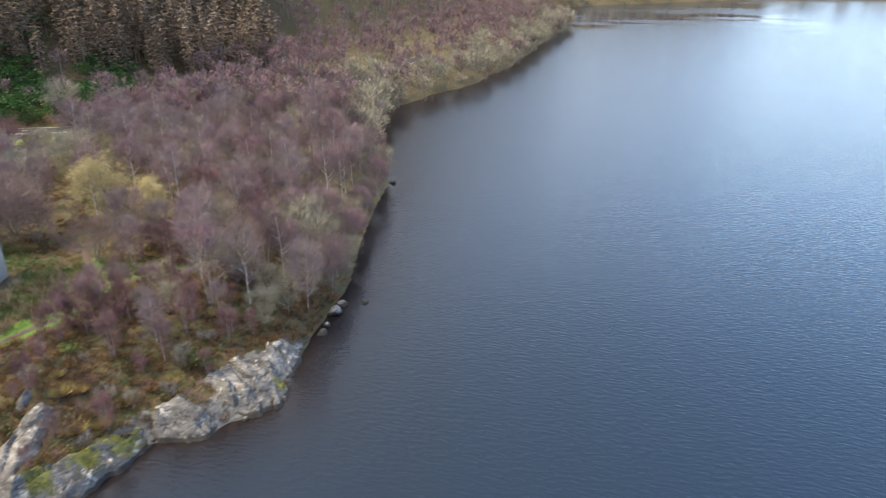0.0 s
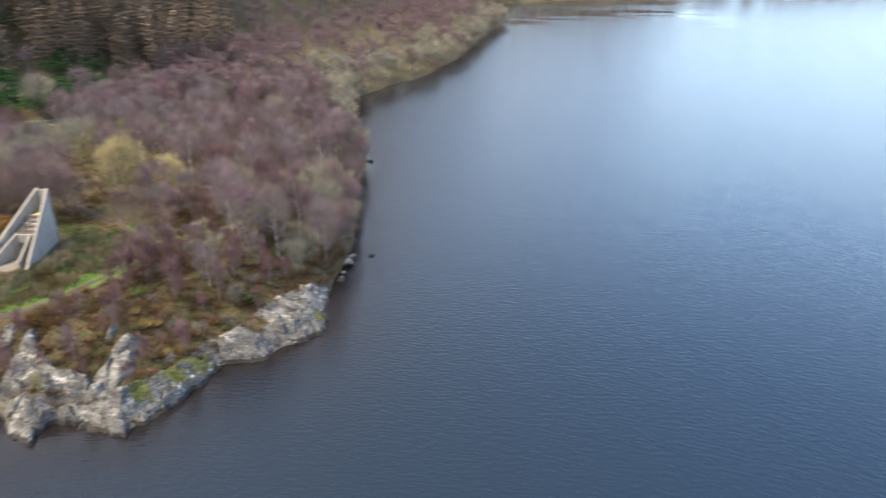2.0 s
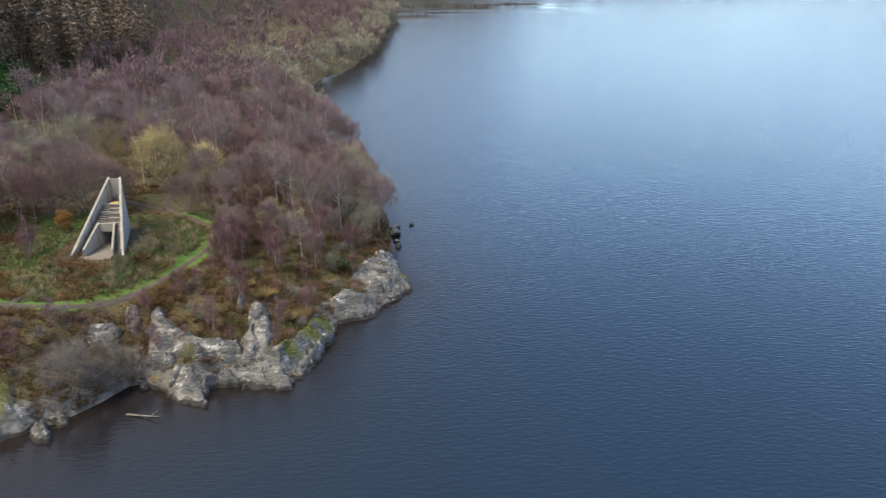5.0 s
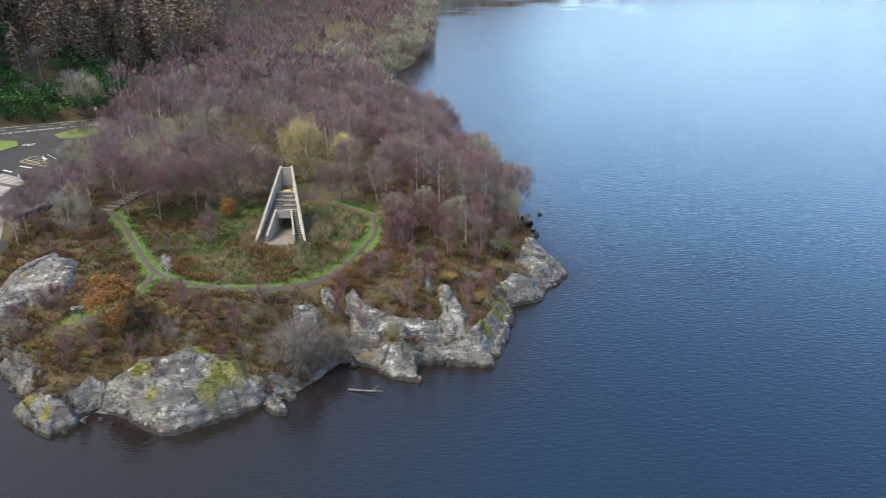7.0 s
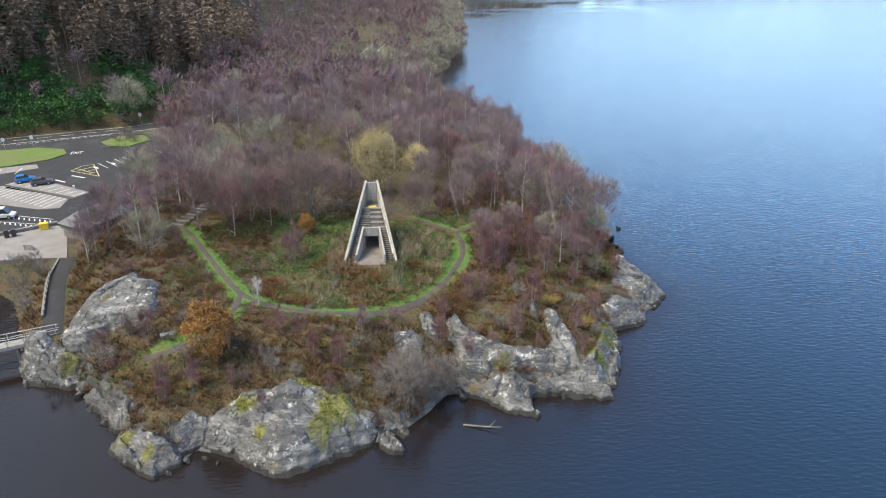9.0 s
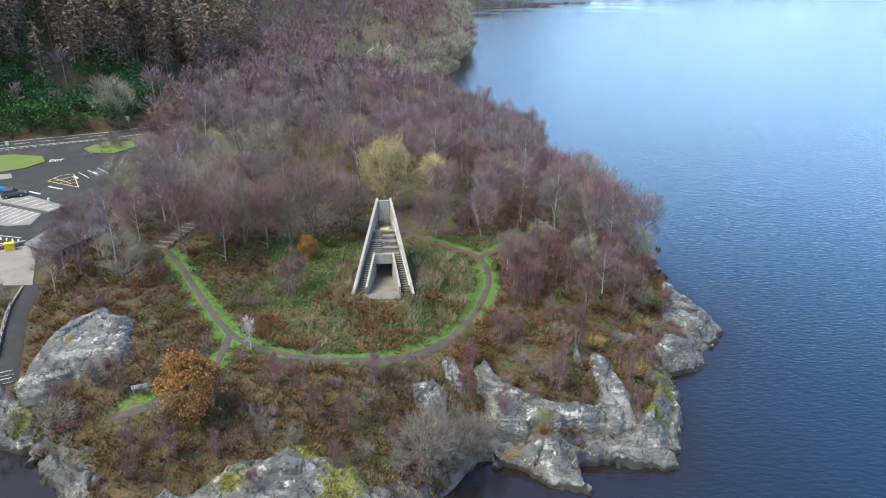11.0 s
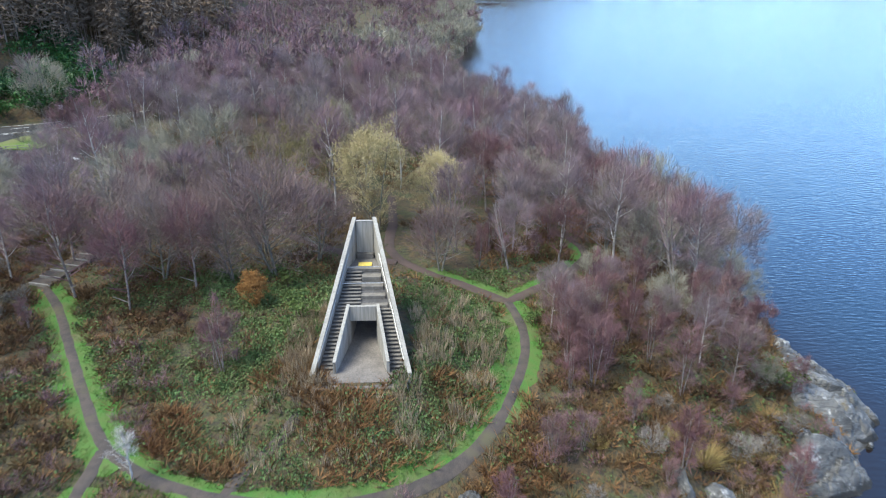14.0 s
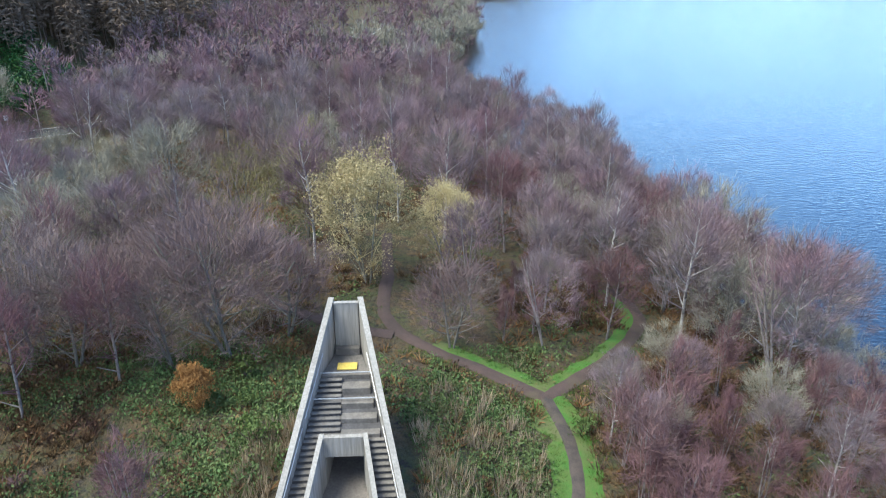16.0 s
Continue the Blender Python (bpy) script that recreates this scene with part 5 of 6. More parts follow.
MOSS_TUFTS = [tuft(201, 5, 0.16, 0.04, 1.2, 12, 0.07, 0.3, 0.08), tuft(202, 8, 0.2, 0.035, 1.0, 8, 0.06, 0.25, 0.1)]
for k, spec in enumerate(OUTCROPS):
    outcrop(k + 1, *spec)
boulder(-36.7, 81.2, 0.0, 0.7, 20, "dark boulder just above the water")
boulder(-39.6, 77.2, 0.25, 1.5, 21, "white lichened boulder at the water's edge")
boulder(-39.5, 79.6, 0.2, 1.0, 22, "white lichened boulder at the water's edge")
for k, (x, y, size) in enumerate(((-110.2, 33.2, 0.8), (-105.2, 28.3, 0.7), (-94.6, 22.3, 0.6), (-92.9, 22.6, 0.5), (-91.5, 21.9, 0.35), (-95.8, 20.4, 0.5), (-66.6, 32.2, 0.7), (-55.2, 32.3, 0.6), (-46.2, 46.8, 0.7), (-38.8, 52.5, 0.5), (-38.7, 71.5, 0.9), (-39.2, 73.6, 0.7), (-51.8, 132.5, 1.1))):
    boulder(x, y, 0.08, size, 30 + k)


def on_rocks(name, count, box_, cut, shift, kinds, material, label, category, lo, hi):
    """Tufts that root on even places of the rock."""
    spots = []
    for i in range(count):
        x, y = rng.uniform(box_[0], box_[1]), rng.uniform(box_[2], box_[3])
        if patchy(x, y, 2.6, cut, shift):
            hit = on_rock(x, y)
            if hit and hit[1] > 0.35 and hit[0] > 0.8:
                spots.append((x, y, rng.uniform(lo, hi), i % len(kinds), hit[0]))
    return merged(name, kinds, [q[:4] for q in spots], [material, material], label, category, [q[4] for q in spots])


on_rocks("rock_heather", 2600, (-118, -38, 20, 66), 0.35, 140, [tuft(203, 22, 0.45, 0.04, 1.1, 6, 0.08, 0.4, 0.3)], HEATHER, "brown heather rooted in cracks of the rock", "heather", 0.6, 1.2)


# ---- the viewing tower ----
def timber_material():
    """Silvered upright boards with darker weather streaks."""
    m, nd, lk, bs = nodes_of("silvered_timber")
    co = nd.new("ShaderNodeNewGeometry").outputs["Position"]
    mp = nd.new("ShaderNodeMapping")
    mp.inputs["Scale"].default_value = (1, 1, 0.06)
    lk.new(co, mp.inputs["Vector"])
    col = mixed(nd, lk, noisy(nd, lk, mp.outputs["Vector"], 7, 4, 0.35, 0.65), (0.25, 0.232, 0.205), (0.36, 0.338, 0.302))
    col = mixed(nd, lk, noisy(nd, lk, mp.outputs["Vector"], 1.6, 5, 0.52, 0.68), col, (0.16, 0.145, 0.125))
    col = mixed(nd, lk, noisy(nd, lk, co, 0.7, 5, 0.5, 0.7), col, (0.30, 0.285, 0.26))
    lk.new(col, bs.inputs["Base Color"])
    bs.inputs["Roughness"].default_value = 0.85
    bumped(nd, lk, bs, noisy(nd, lk, mp.outputs["Vector"], 9, 3, 0.3, 0.7), 0.6, 0.03)
    return m


TIMBER = timber_material()
COPING = surface("pale_coping", (0.37, 0.345, 0.305), (0.30, 0.28, 0.245), (0.23, 0.212, 0.185), 1.0, 9, 0.8, 0.2)
TREAD = surface("grey_treads", (0.215, 0.195, 0.172), (0.155, 0.142, 0.127), (0.12, 0.11, 0.098), 1.5, 9, 0.9, 0.3)
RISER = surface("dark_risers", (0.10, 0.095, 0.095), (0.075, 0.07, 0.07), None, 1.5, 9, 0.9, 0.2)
SLAB = surface("floor_concrete", (0.205, 0.18, 0.157), (0.155, 0.136, 0.12), (0.095, 0.084, 0.072), 0.9, 8, 0.9, 0.2)
STEEL = surface("galvanised_steel", (0.55, 0.56, 0.58), (0.46, 0.47, 0.49), None, 3, 20, 0.4, 0.05, metal=0.6)
BRASS = surface("yellow_plate", (0.75, 0.58, 0.12), (0.66, 0.50, 0.10), None, 2, 14, 0.5, 0.05)


def tower():
    """A wedge of two converging walls that climb to a high back, with stairs between them."""
    ob = thing("viewpoint_tower", "weathered grey timber wedge tower with stairs and a dark portal", "tower", pose(-78.2, 50.4, 8.2, 0, 0, 1.9))
    deep, rise_h = 10.1, 7.95

    def half(y):
        return 3.52 + (0.90 - 3.52) * y / deep

    def top(x, y):
        return 0.32 + (rise_h - 0.32) * y / deep

    th = 0.24
    for s in (-1, 1):
        ring = [(s * half(0), 0), (s * (half(0) - th), 0), (s * (half(deep) - th), deep), (s * half(deep), deep)]
        w = part("side_wall", prism(ring, -1.4, top), TIMBER, ob, "silvered timber side wall with a sloping top")
        cap = [(s * (half(0) + 0.03), -0.03), (s * (half(0) - th - 0.03), -0.03), (s * (half(deep) - th - 0.03), deep + 0.03), (s * (half(deep) + 0.03), deep + 0.03)]
        part("coping", prism(cap, lambda x, y: top(x, y) + 0.002, lambda x, y: top(x, y) + 0.07), COPING, w, "pale sloping coping")
        # inner wing wall beside the portal
        wing = [(s * 1.98, 0.55), (s * 1.78, 0.55), (s * 0.98, 4.75), (s * 1.18, 4.75)]
        hi = lambda x, y: 0.95 + (3.2 - 0.95) * (y - 0.55) / 4.2
        w = part("wing_wall", prism(wing, -1.2, hi), TIMBER, ob, "silvered timber wing wall of the portal")
        lip = [(s * 2.0, 0.53), (s * 1.76, 0.53), (s * 0.96, 4.76), (s * 1.2, 4.76)]
        part("coping", prism(lip, lambda x, y: hi(x, y) + 0.002, lambda x, y: hi(x, y) + 0.05), COPING, w, "pale sloping coping")
    back = part("back_wall", prism([(-0.655, deep - 0.2), (0.655, deep - 0.2), (0.655, deep), (-0.655, deep)], 2.0, 7.75), TIMBER, ob, "high silvered timber back wall")
    part("coping", prism([(-0.655, deep - 0.22), (0.655, deep - 0.22), (0.655, deep + 0.02), (-0.655, deep + 0.02)], 7.752, 7.81), COPING, back)
    part("lintel", prism([(-1.1, 4.55), (1.1, 4.55), (1.1, 4.80), (-1.1, 4.80)], 1.95, 3.15), TIMBER, ob, "timber-clad lintel over the portal")
    part("floor_slab", prism([(-3.5, -0.55), (3.5, -0.55), (3.27, 0.001), (0.64, deep), (-0.64, deep), (-3.27, 0.001)], -1.2, 0.02), SLAB, ob, "worn pinkish-grey concrete floor")
    # tunnel under the stairs
    for s in (-1, 1):
        part("tunnel_wall", prism([(s * 1.18, 4.8), (s * 0.95, 4.8), (s * 0.6, deep - 0.3), (s * 0.66, deep - 0.3)], 0.021, 1.98), TIMBER, ob)
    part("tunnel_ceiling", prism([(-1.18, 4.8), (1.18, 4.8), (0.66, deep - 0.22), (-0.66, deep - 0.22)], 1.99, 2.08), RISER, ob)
    # two lower flights
    n = 16
    for s in (-1, 1):
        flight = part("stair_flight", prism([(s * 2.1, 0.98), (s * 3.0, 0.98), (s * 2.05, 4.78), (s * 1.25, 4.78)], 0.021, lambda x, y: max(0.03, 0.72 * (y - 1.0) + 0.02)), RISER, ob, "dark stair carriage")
        for i in range(n):
            y = 0.95 + i * 0.245
            inner = 1.99 - 0.19 * (y - 0.55) + 0.03
            part("step", box((half(y + 0.12) - th - inner - 0.02, 0.23, 0.05), (s * ((half(y + 0.12) - th) + inner) / 2, y + 0.12, 0.18 + i * 0.176), 0, 0.008), TREAD, flight)
    # upper stair and seat steps
    y0, z0 = 4.87, 2.95
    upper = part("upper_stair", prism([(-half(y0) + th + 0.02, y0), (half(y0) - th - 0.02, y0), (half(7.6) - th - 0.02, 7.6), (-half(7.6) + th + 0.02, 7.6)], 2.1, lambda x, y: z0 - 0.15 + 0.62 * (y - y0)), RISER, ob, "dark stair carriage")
    for i in range(11):
        y, z = y0 + i * 0.245, z0 + i * 0.165
        a = -half(y + 0.12) + th + 0.02
        part("step", box((-0.18 - a, 0.23, 0.05), ((a - 0.18) / 2, y + 0.12, z), 0, 0.008), TREAD, upper)
    for i in range(4):
        y, z = y0 + i * 0.66, z0 + i * 0.455
        b = half(y + 0.62) - th - 0.03
        part("seat_step", box((b + 0.16, 0.64, 0.46), ((b - 0.16) / 2, y + 0.32, z - 0.12), 0, 0.015), TREAD, upper, "broad grey seat step")
    part("platform", prism([(-half(7.6) + th + 0.01, 7.62), (half(7.6) - th - 0.01, 7.62), (0.66, deep - 0.21), (-0.66, deep - 0.21)], 4.5, 4.72), TREAD, ob, "grey viewing platform")
    part("bench_step", box((1.3, 0.35, 0.42), (0, deep - 0.42, 4.94), 0, 0.01), TREAD, ob)
    part("information_plate", box((1.05, 0.62, 0.06), (0.05, 8.35, 4.80), 0, 0.01), BRASS, ob, "bright yellow plate on the platform")
    # steel bars across and handrails
    for y, z in ((7.55, 4.95), (6.4, 4.15)):
        w = half(y) - th - 0.01
        part("cross_bar", rod((-w, y, z), (w, y, z), 0.03), STEEL, ob, "thin steel bar")
    for s in (-1, 1):
        for ya, yb in ((0.8, 4.7), (5.1, 7.9)):
            za, zb = 0.95 + 0.70 * (ya - 0.8), 0.95 + 0.70 * (yb - 0.8)
            rail = part("handrail", rod((s * (half(ya) - th - 0.09), ya, za), (s * (half(yb) - th - 0.09), yb, zb), 0.024), STEEL, ob, "thin steel handrail")
            for k in range(4):
                u = (k + 0.5) / 4
                y, z = ya + (yb - ya) * u, za + (zb - za) * u
                part("bracket", rod((s * (half(y) - th - 0.09), y, z), (s * (half(y) - th + 0.01), y, z - 0.06), 0.012, None, 5), STEEL, rail)
    return ob


tower()
tagged(part("stone_kerb", box((6.6, 0.5, 0.35), (-78.2, 49.5, 7.98), 1.9, 0.04), SLAB, None), "low pale stone kerb before the tower", "kerb")


# ---- car park and road ----
PARK_Z = 3.44


def sheet(name, outline, z, material, label, category):
    bm = bmesh.new()
    bm.faces.new([bm.verts.new((x, y, z)) for x, y in outline])
    return tagged(part(name, bm, material), label, category, kind="structure")


def mark(name, a, b, width, z=PARK_Z + 0.016, label="white painted line on asphalt", paint=None):
    """A painted line from a to b."""
    a, b = Vector((*a, 0)), Vector((*b, 0))
    s = Vector((-(b - a).y, (b - a).x, 0)).normalized() * width / 2
    bm = bmesh.new()
    bm.faces.new([bm.verts.new((p.x, p.y, z)) for p in (a - s, b - s, b + s, a + s)])
    return tagged(part(name, bm, paint or PAINT), label, "road marking", kind="structure")


sheet("car_park", [(-175, 66), (-138.5, 70), (-131.2, 75.5), (-128.5, 84), (-127, 100), (-128.5, 121), (-133, 128), (-140, 133.5), (-151, 131.5), (-176, 118.5)], PARK_Z, ASPHALT, "dark grey asphalt car park", "car park")


def raised(name, outline, z, top_z, material, label, category):
    return tagged(part(name, prism(outline, z, top_z), material), label, category, kind="structure")


KERB_Z = PARK_Z + 0.12
raised("grass_island", [(-176, 101), (-157.5, 107.0), (-151.5, 111.5), (-149.6, 115.8), (-152, 119.4), (-158.5, 120.6), (-165.5, 118.2), (-180, 112)], 3.0, KERB_Z + 0.06, LAWN, "mown yellow-green grass island with a kerb", "grass")
raised("grass_island", [(-146.2, 125.0), (-143.2, 121.8), (-138.6, 121.6), (-135.5, 127), (-138.6, 131), (-144.4, 130)], 3.0, KERB_Z + 0.06, LAWN, "small mown green grass island with a kerb", "grass")
raised("parking_island", [(-152.0, 96.0), (-148.2, 99.6), (-134.0, 91.4), (-135.6, 88.4), (-150.8, 93.6)], 3.0, KERB_Z - 0.08, PAVING, "pale paved parking bays", "paving")
raised("parking_island", [(-160, 92.6), (-151.6, 95.2), (-136.2, 87.8), (-135.6, 83.2), (-139, 82.6), (-160, 89)], 3.0, KERB_Z - 0.08, PAVING, "pale paved parking bays", "paving")
raised("parking_island", [(-176, 95.5), (-158, 101.2), (-150.8, 106), (-152.5, 108.6), (-158, 106.4), (-176, 100.2)], 3.0, KERB_Z - 0.08, PAVING, "pale paved parking bays", "paving")
raised("planter_strip", [(-152.2, 95.9), (-151.4, 95.0), (-135.4, 87.4), (-135.0, 88.4)], 3.0, KERB_Z - 0.04, STONE_KERB, "low dark kerb strip between the bays", "planter")
raised("terrace", [(-150, 66), (-139.5, 70.4), (-132.0, 75.2), (-129, 72), (-124.6, 62.6), (-131.6, 62.2), (-140, 60.5), (-150, 61)], 2.2, PARK_Z + 0.06, PAVING, "pale concrete waterside terrace", "terrace")
BAY = KERB_Z - 0.07
for i in range(13):
    u = i / 12
    a, b = Vector((-150.8, 95.0)).lerp(Vector((-136.8, 88.0)), u), Vector((-152.5, 90.6)).lerp(Vector((-138.4, 83.4)), u)
    mark("bay_line", a, b, 0.14, BAY, "white painted bay line")
for i in range(9):
    u = i / 8
    a, b = Vector((-151.2, 96.2)).lerp(Vector((-136.2, 89.4)), u), Vector((-149.2, 99.0)).lerp(Vector((-134.8, 91.2)), u)
    mark("bay_line", a, b, 0.14, BAY, "white painted bay line")
for i in range(5):
    x = -168 + i * 3.6
    mark("bay_line", (x, 97.6 + 1.15 * i), (x - 0.6, 101.6 + 1.15 * i), 0.14, BAY, "white painted bay line")
for i in range(9):
    u = i / 8
    a = Vector((-140.2, 109.4)).lerp(Vector((-130.6, 120.4)), u)
    mark("bay_line", a, a + Vector((3.6, -3.4)), 0.13)
    if i % 2 == 0:
        mark("bay_arrow", a + Vector((0.4, -2.6)), a + Vector((1.6, -3.6)), 0.5, PARK_Z + 0.018, "white painted arrow")
for a, b in (((-143.4, 104.2), (-142.6, 107.6)), ((-142.6, 107.6), (-140.6, 108.4)), ((-143.4, 104.2), (-136.2, 100.8)), ((-140.6, 108.4), (-136.2, 100.8)), ((-142.2, 104.0), (-140.0, 107.0)), ((-140.6, 103.2), (-139.0, 105.2)), ((-139.0, 102.4), (-138.0, 103.6)), ((-143.0, 105.8), (-138.6, 103.0))):
    mark("hatching", a, b, 0.16, PARK_Z + 0.016, "faded yellow painted hatching", YELLOW_PAINT)
mark("bay_arrow", (-141.8, 101.2), (-138.6, 99.8), 0.35, PARK_Z + 0.018, "white painted arrow")
mark("bay_arrow", (-143.8, 98.6), (-141.2, 97.2), 0.35, PARK_Z + 0.018, "white painted arrow")
for i in range(16):
    u = i / 15
    a = Vector((-164.5, 123.2)).lerp(Vector((-147.5, 131.6)), u)
    mark("give_way_line", a, a + Vector((0.7, 0.36)), 0.18, 3.50)
for i in range(7):
    a = Vector((-176, 122.2)).lerp(Vector((-145, 137)), i / 7)
    mark("centre_line", a, a + Vector((2.8, 1.3)), 0.15, 3.52)
for i in range(9):
    a = Vector((-142.4, 79.4)).lerp(Vector((-134.4, 77.4)), i / 8)
    mark("hatching", a, a + Vector((0.5, -0.9)), 0.18)
    mark("hatching", a + Vector((-1.2, -2.2)), a + Vector((-0.7, -3.0)), 0.18)
mark("bay_line", (-142.8, 80), (-134.2, 78), 0.12)
mark("bay_line", (-144.4, 77.2), (-135.4, 75.8), 0.12)


def road_word(text, at, size, turn):
    cu = bpy.data.curves.new("road_word", "FONT")
    cu.body, cu.size, cu.align_x = text, size, "CENTER"
    cu.materials.append(PAINT)
    ob = new("road_word", cu)
    ob.matrix_basis = pose(*at, 0, 0, turn) @ Matrix.Diagonal((1, 2.0, 1, 1))
    return tagged(ob, "word painted in white on the asphalt", "road marking", kind="structure")


road_word("EXIT", (-147.9, 116.2, PARK_Z + 0.02), 1.2, 12)


# ---- cars ----
GLASS = surface("dark_car_glass", (0.02, 0.024, 0.028), (0.03, 0.033, 0.036), None, 3, 20, 0.08, 0)
TYRE = surface("tyre_rubber", (0.02, 0.02, 0.02), (0.03, 0.03, 0.03), None, 5, 30, 0.8, 0.1)
LAMP_LENS = surface("lamp_lens", (0.7, 0.7, 0.68), (0.6, 0.6, 0.6), None, 5, 30, 0.2, 0)
RED_LENS = surface("red_lens", (0.4, 0.02, 0.02), (0.3, 0.02, 0.02), None, 5, 30, 0.3, 0)


def car(label, colour, x, y, turn, tall=1.48, long=4.2, van=False):
    """A parked car: shaped body, glasshouse, wheels, lamps."""
    paint = surface("car_paint", colour, [c * 0.9 for c in colour], None, 2, 10, 0.3, 0)
    ob = thing("car", label, "car", pose(x, y, PARK_Z + 0.02 if van else KERB_Z - 0.08, 0, 0, turn), "parked cars")
    h = long / 2
    side = [(-h, 0.35), (-h + 0.05, 0.78), (-h + 0.2, 0.95), (h - 1.05, 0.95), (h - 0.25, 0.78), (h, 0.6), (h - 0.02, 0.32)]
    bm = bmesh.new()
    rows = []
    for w, k in ((-0.86, 0.97), (-0.80, 1.0), (0.80, 1.0), (0.86, 0.97)):
        rows.append([bm.verts.new((px * k, w, pz if abs(w) < 0.85 else 0.35 + (pz - 0.35) * 0.9)) for px, pz in side])
    for a, b in zip(rows, rows[1:]):
        for i in range(len(side)):
            j = (i + 1) % len(side)
            bm.faces.new((a[i], a[j], b[j], b[i]))
    bm.faces.new(rows[0]), bm.faces.new(rows[-1][::-1])
    body = part("body", bm, paint, ob)
    r0, r1 = (-h + 0.15, h - 1.1) if not van else (-h + 0.08, h - 0.75)
    low = [(r0, -0.78), (r1, -0.78), (r1, 0.78), (r0, 0.78)]
    high = [(r0 + 0.35, -0.62), (r1 - 0.75, -0.62), (r1 - 0.75, 0.62), (r0 + 0.35, 0.62)]
    bm = bmesh.new()
    a, b = [bm.verts.new((*p, 0.94)) for p in low], [bm.verts.new((*p, tall - 0.06)) for p in high]
    bm.faces.new(b)
    for i in range(4):
        bm.faces.new((a[i], a[(i + 1) % 4], b[(i + 1) % 4], b[i]))
    part("windows", bm, GLASS, ob, "dark tinted windows")
    part("roof", box((high[1][0] - high[0][0] + 0.1, 1.28, 0.07), ((high[0][0] + high[1][0]) / 2, 0, tall - 0.03), 0, 0.025), paint, ob)
    for s in (-1, 1):
        for px in (-h + 0.75, h - 0.8):
            wheel = part("wheel", rod((px, s * 0.68, 0.32), (px, s * 0.88, 0.32), 0.32, None, 16), TYRE, ob, "black tyre")
            part("rim", rod((px, s * 0.87, 0.32), (px, s * 0.895, 0.32), 0.19, None, 12), STEEL, wheel)
        part("headlight", box((0.12, 0.3, 0.12), (h - 0.06, s * 0.6, 0.62), 0, 0.02), LAMP_LENS, ob)
        part("tail_light", box((0.06, 0.16, 0.3), (-h + 0.06, s * 0.72, 0.78), 0, 0.01), RED_LENS, ob)
        part("mirror", box((0.1, 0.16, 0.1), (h - 1.35, s * 0.92, 1.0), 0, 0.02), paint, ob)
    return ob


car("bright blue hatchback parked in a pale bay", (0.03, 0.20, 0.52), -148.9, 97.4, 30, 1.46, 3.6)
car("dark grey estate car parked in a pale bay", (0.10, 0.10, 0.115), -145.0, 95.9, 30, 1.42, 3.8)
car("white people carrier parked on the asphalt", (0.72, 0.72, 0.72), -143.2, 78.6, 12, 1.85, 4.6, True)


# ---- fences, signs, walls by the shore ----
WOOD_GREY = surface("weathered_wood", (0.30, 0.28, 0.25), (0.22, 0.20, 0.18), None, 2, 14, 0.9, 0.3)
SIGN_WHITE = surface("white_sign", (0.72, 0.73, 0.73), (0.64, 0.65, 0.65), None, 2, 10, 0.5, 0)
DARK_METAL = surface("dark_metal", (0.05, 0.05, 0.055), (0.035, 0.035, 0.04), None, 3, 14, 0.5, 0.1)
YELLOW_PLASTIC = surface("yellow_plastic", (0.75, 0.52, 0.03), (0.66, 0.45, 0.03), None, 3, 14, 0.5, 0)
STONE_WALL = surface("wall_stone", (0.26, 0.24, 0.22), (0.18, 0.165, 0.15), (0.30, 0.28, 0.24), 2.5, 9, 0.95, 0.6, 0.05)
SLATE = surface("roof_slate", (0.16, 0.17, 0.19), (0.12, 0.125, 0.14), (0.20, 0.20, 0.21), 1.2, 8, 0.7, 0.3)


def fence(points, high=1.0, label="weathered wooden post-and-rail fence", material=None):
    """Posts and two rails between places."""
    material = material or WOOD_GREY
    ob = thing("fence", label, "fence", pose(*points[0], level(*points[0])))
    x0, y0, z0 = ob.matrix_basis.translation
    spots = []
    for (a, b), (c, d) in zip(points, points[1:]):
        n = max(1, round(math.hypot(c - a, d - b) / 1.8))
        spots += [(a + (c - a) * k / n, b + (d - b) * k / n) for k in range(n)]
    spots.append(points[-1])
    for (a, b) in spots:
        part("post", box((0.12, 0.12, high + 0.3), (a - x0, b - y0, level(a, b) - z0 + high / 2 - 0.15), 0, 0.01), material, ob)
    for (a, b), (c, d) in zip(spots, spots[1:]):
        for k in (0.45, 0.9):
            part("rail", rod((a - x0, b - y0, level(a, b) - z0 + high * k), (c - x0, d - y0, level(c, d) - z0 + high * k), 0.045, None, 6), material, ob)
    return ob


fence([(-143.6, 119.6), (-142.6, 121.2), (-139.4, 122.4)], 0.9, "low pale wooden fence by the car park entrance")
fence([(-124.4, 57), (-122, 51), (-119.8, 46)], 0.9, "wooden fence along the tarred path")


def post_sign(x, y, round_=False):
    ob = thing("road_sign", "white road sign on a grey pole" if not round_ else "round white road sign on a grey pole", "sign", pose(x, y, level(x, y), 0, 0, 20))
    part("pole", rod((0, 0, -0.2), (0, 0, 2.7), 0.04), STEEL, ob)
    if round_:
        part("plate", rod((0, -0.05, 2.6), (0, -0.08, 2.6), 0.42, None, 20), SIGN_WHITE, ob, "round sign plate")
    else:
        part("plate", box((0.7, 0.04, 0.9), (0, -0.07, 2.4), 0, 0.01), SIGN_WHITE, ob, "rectangular sign plate")
    return ob


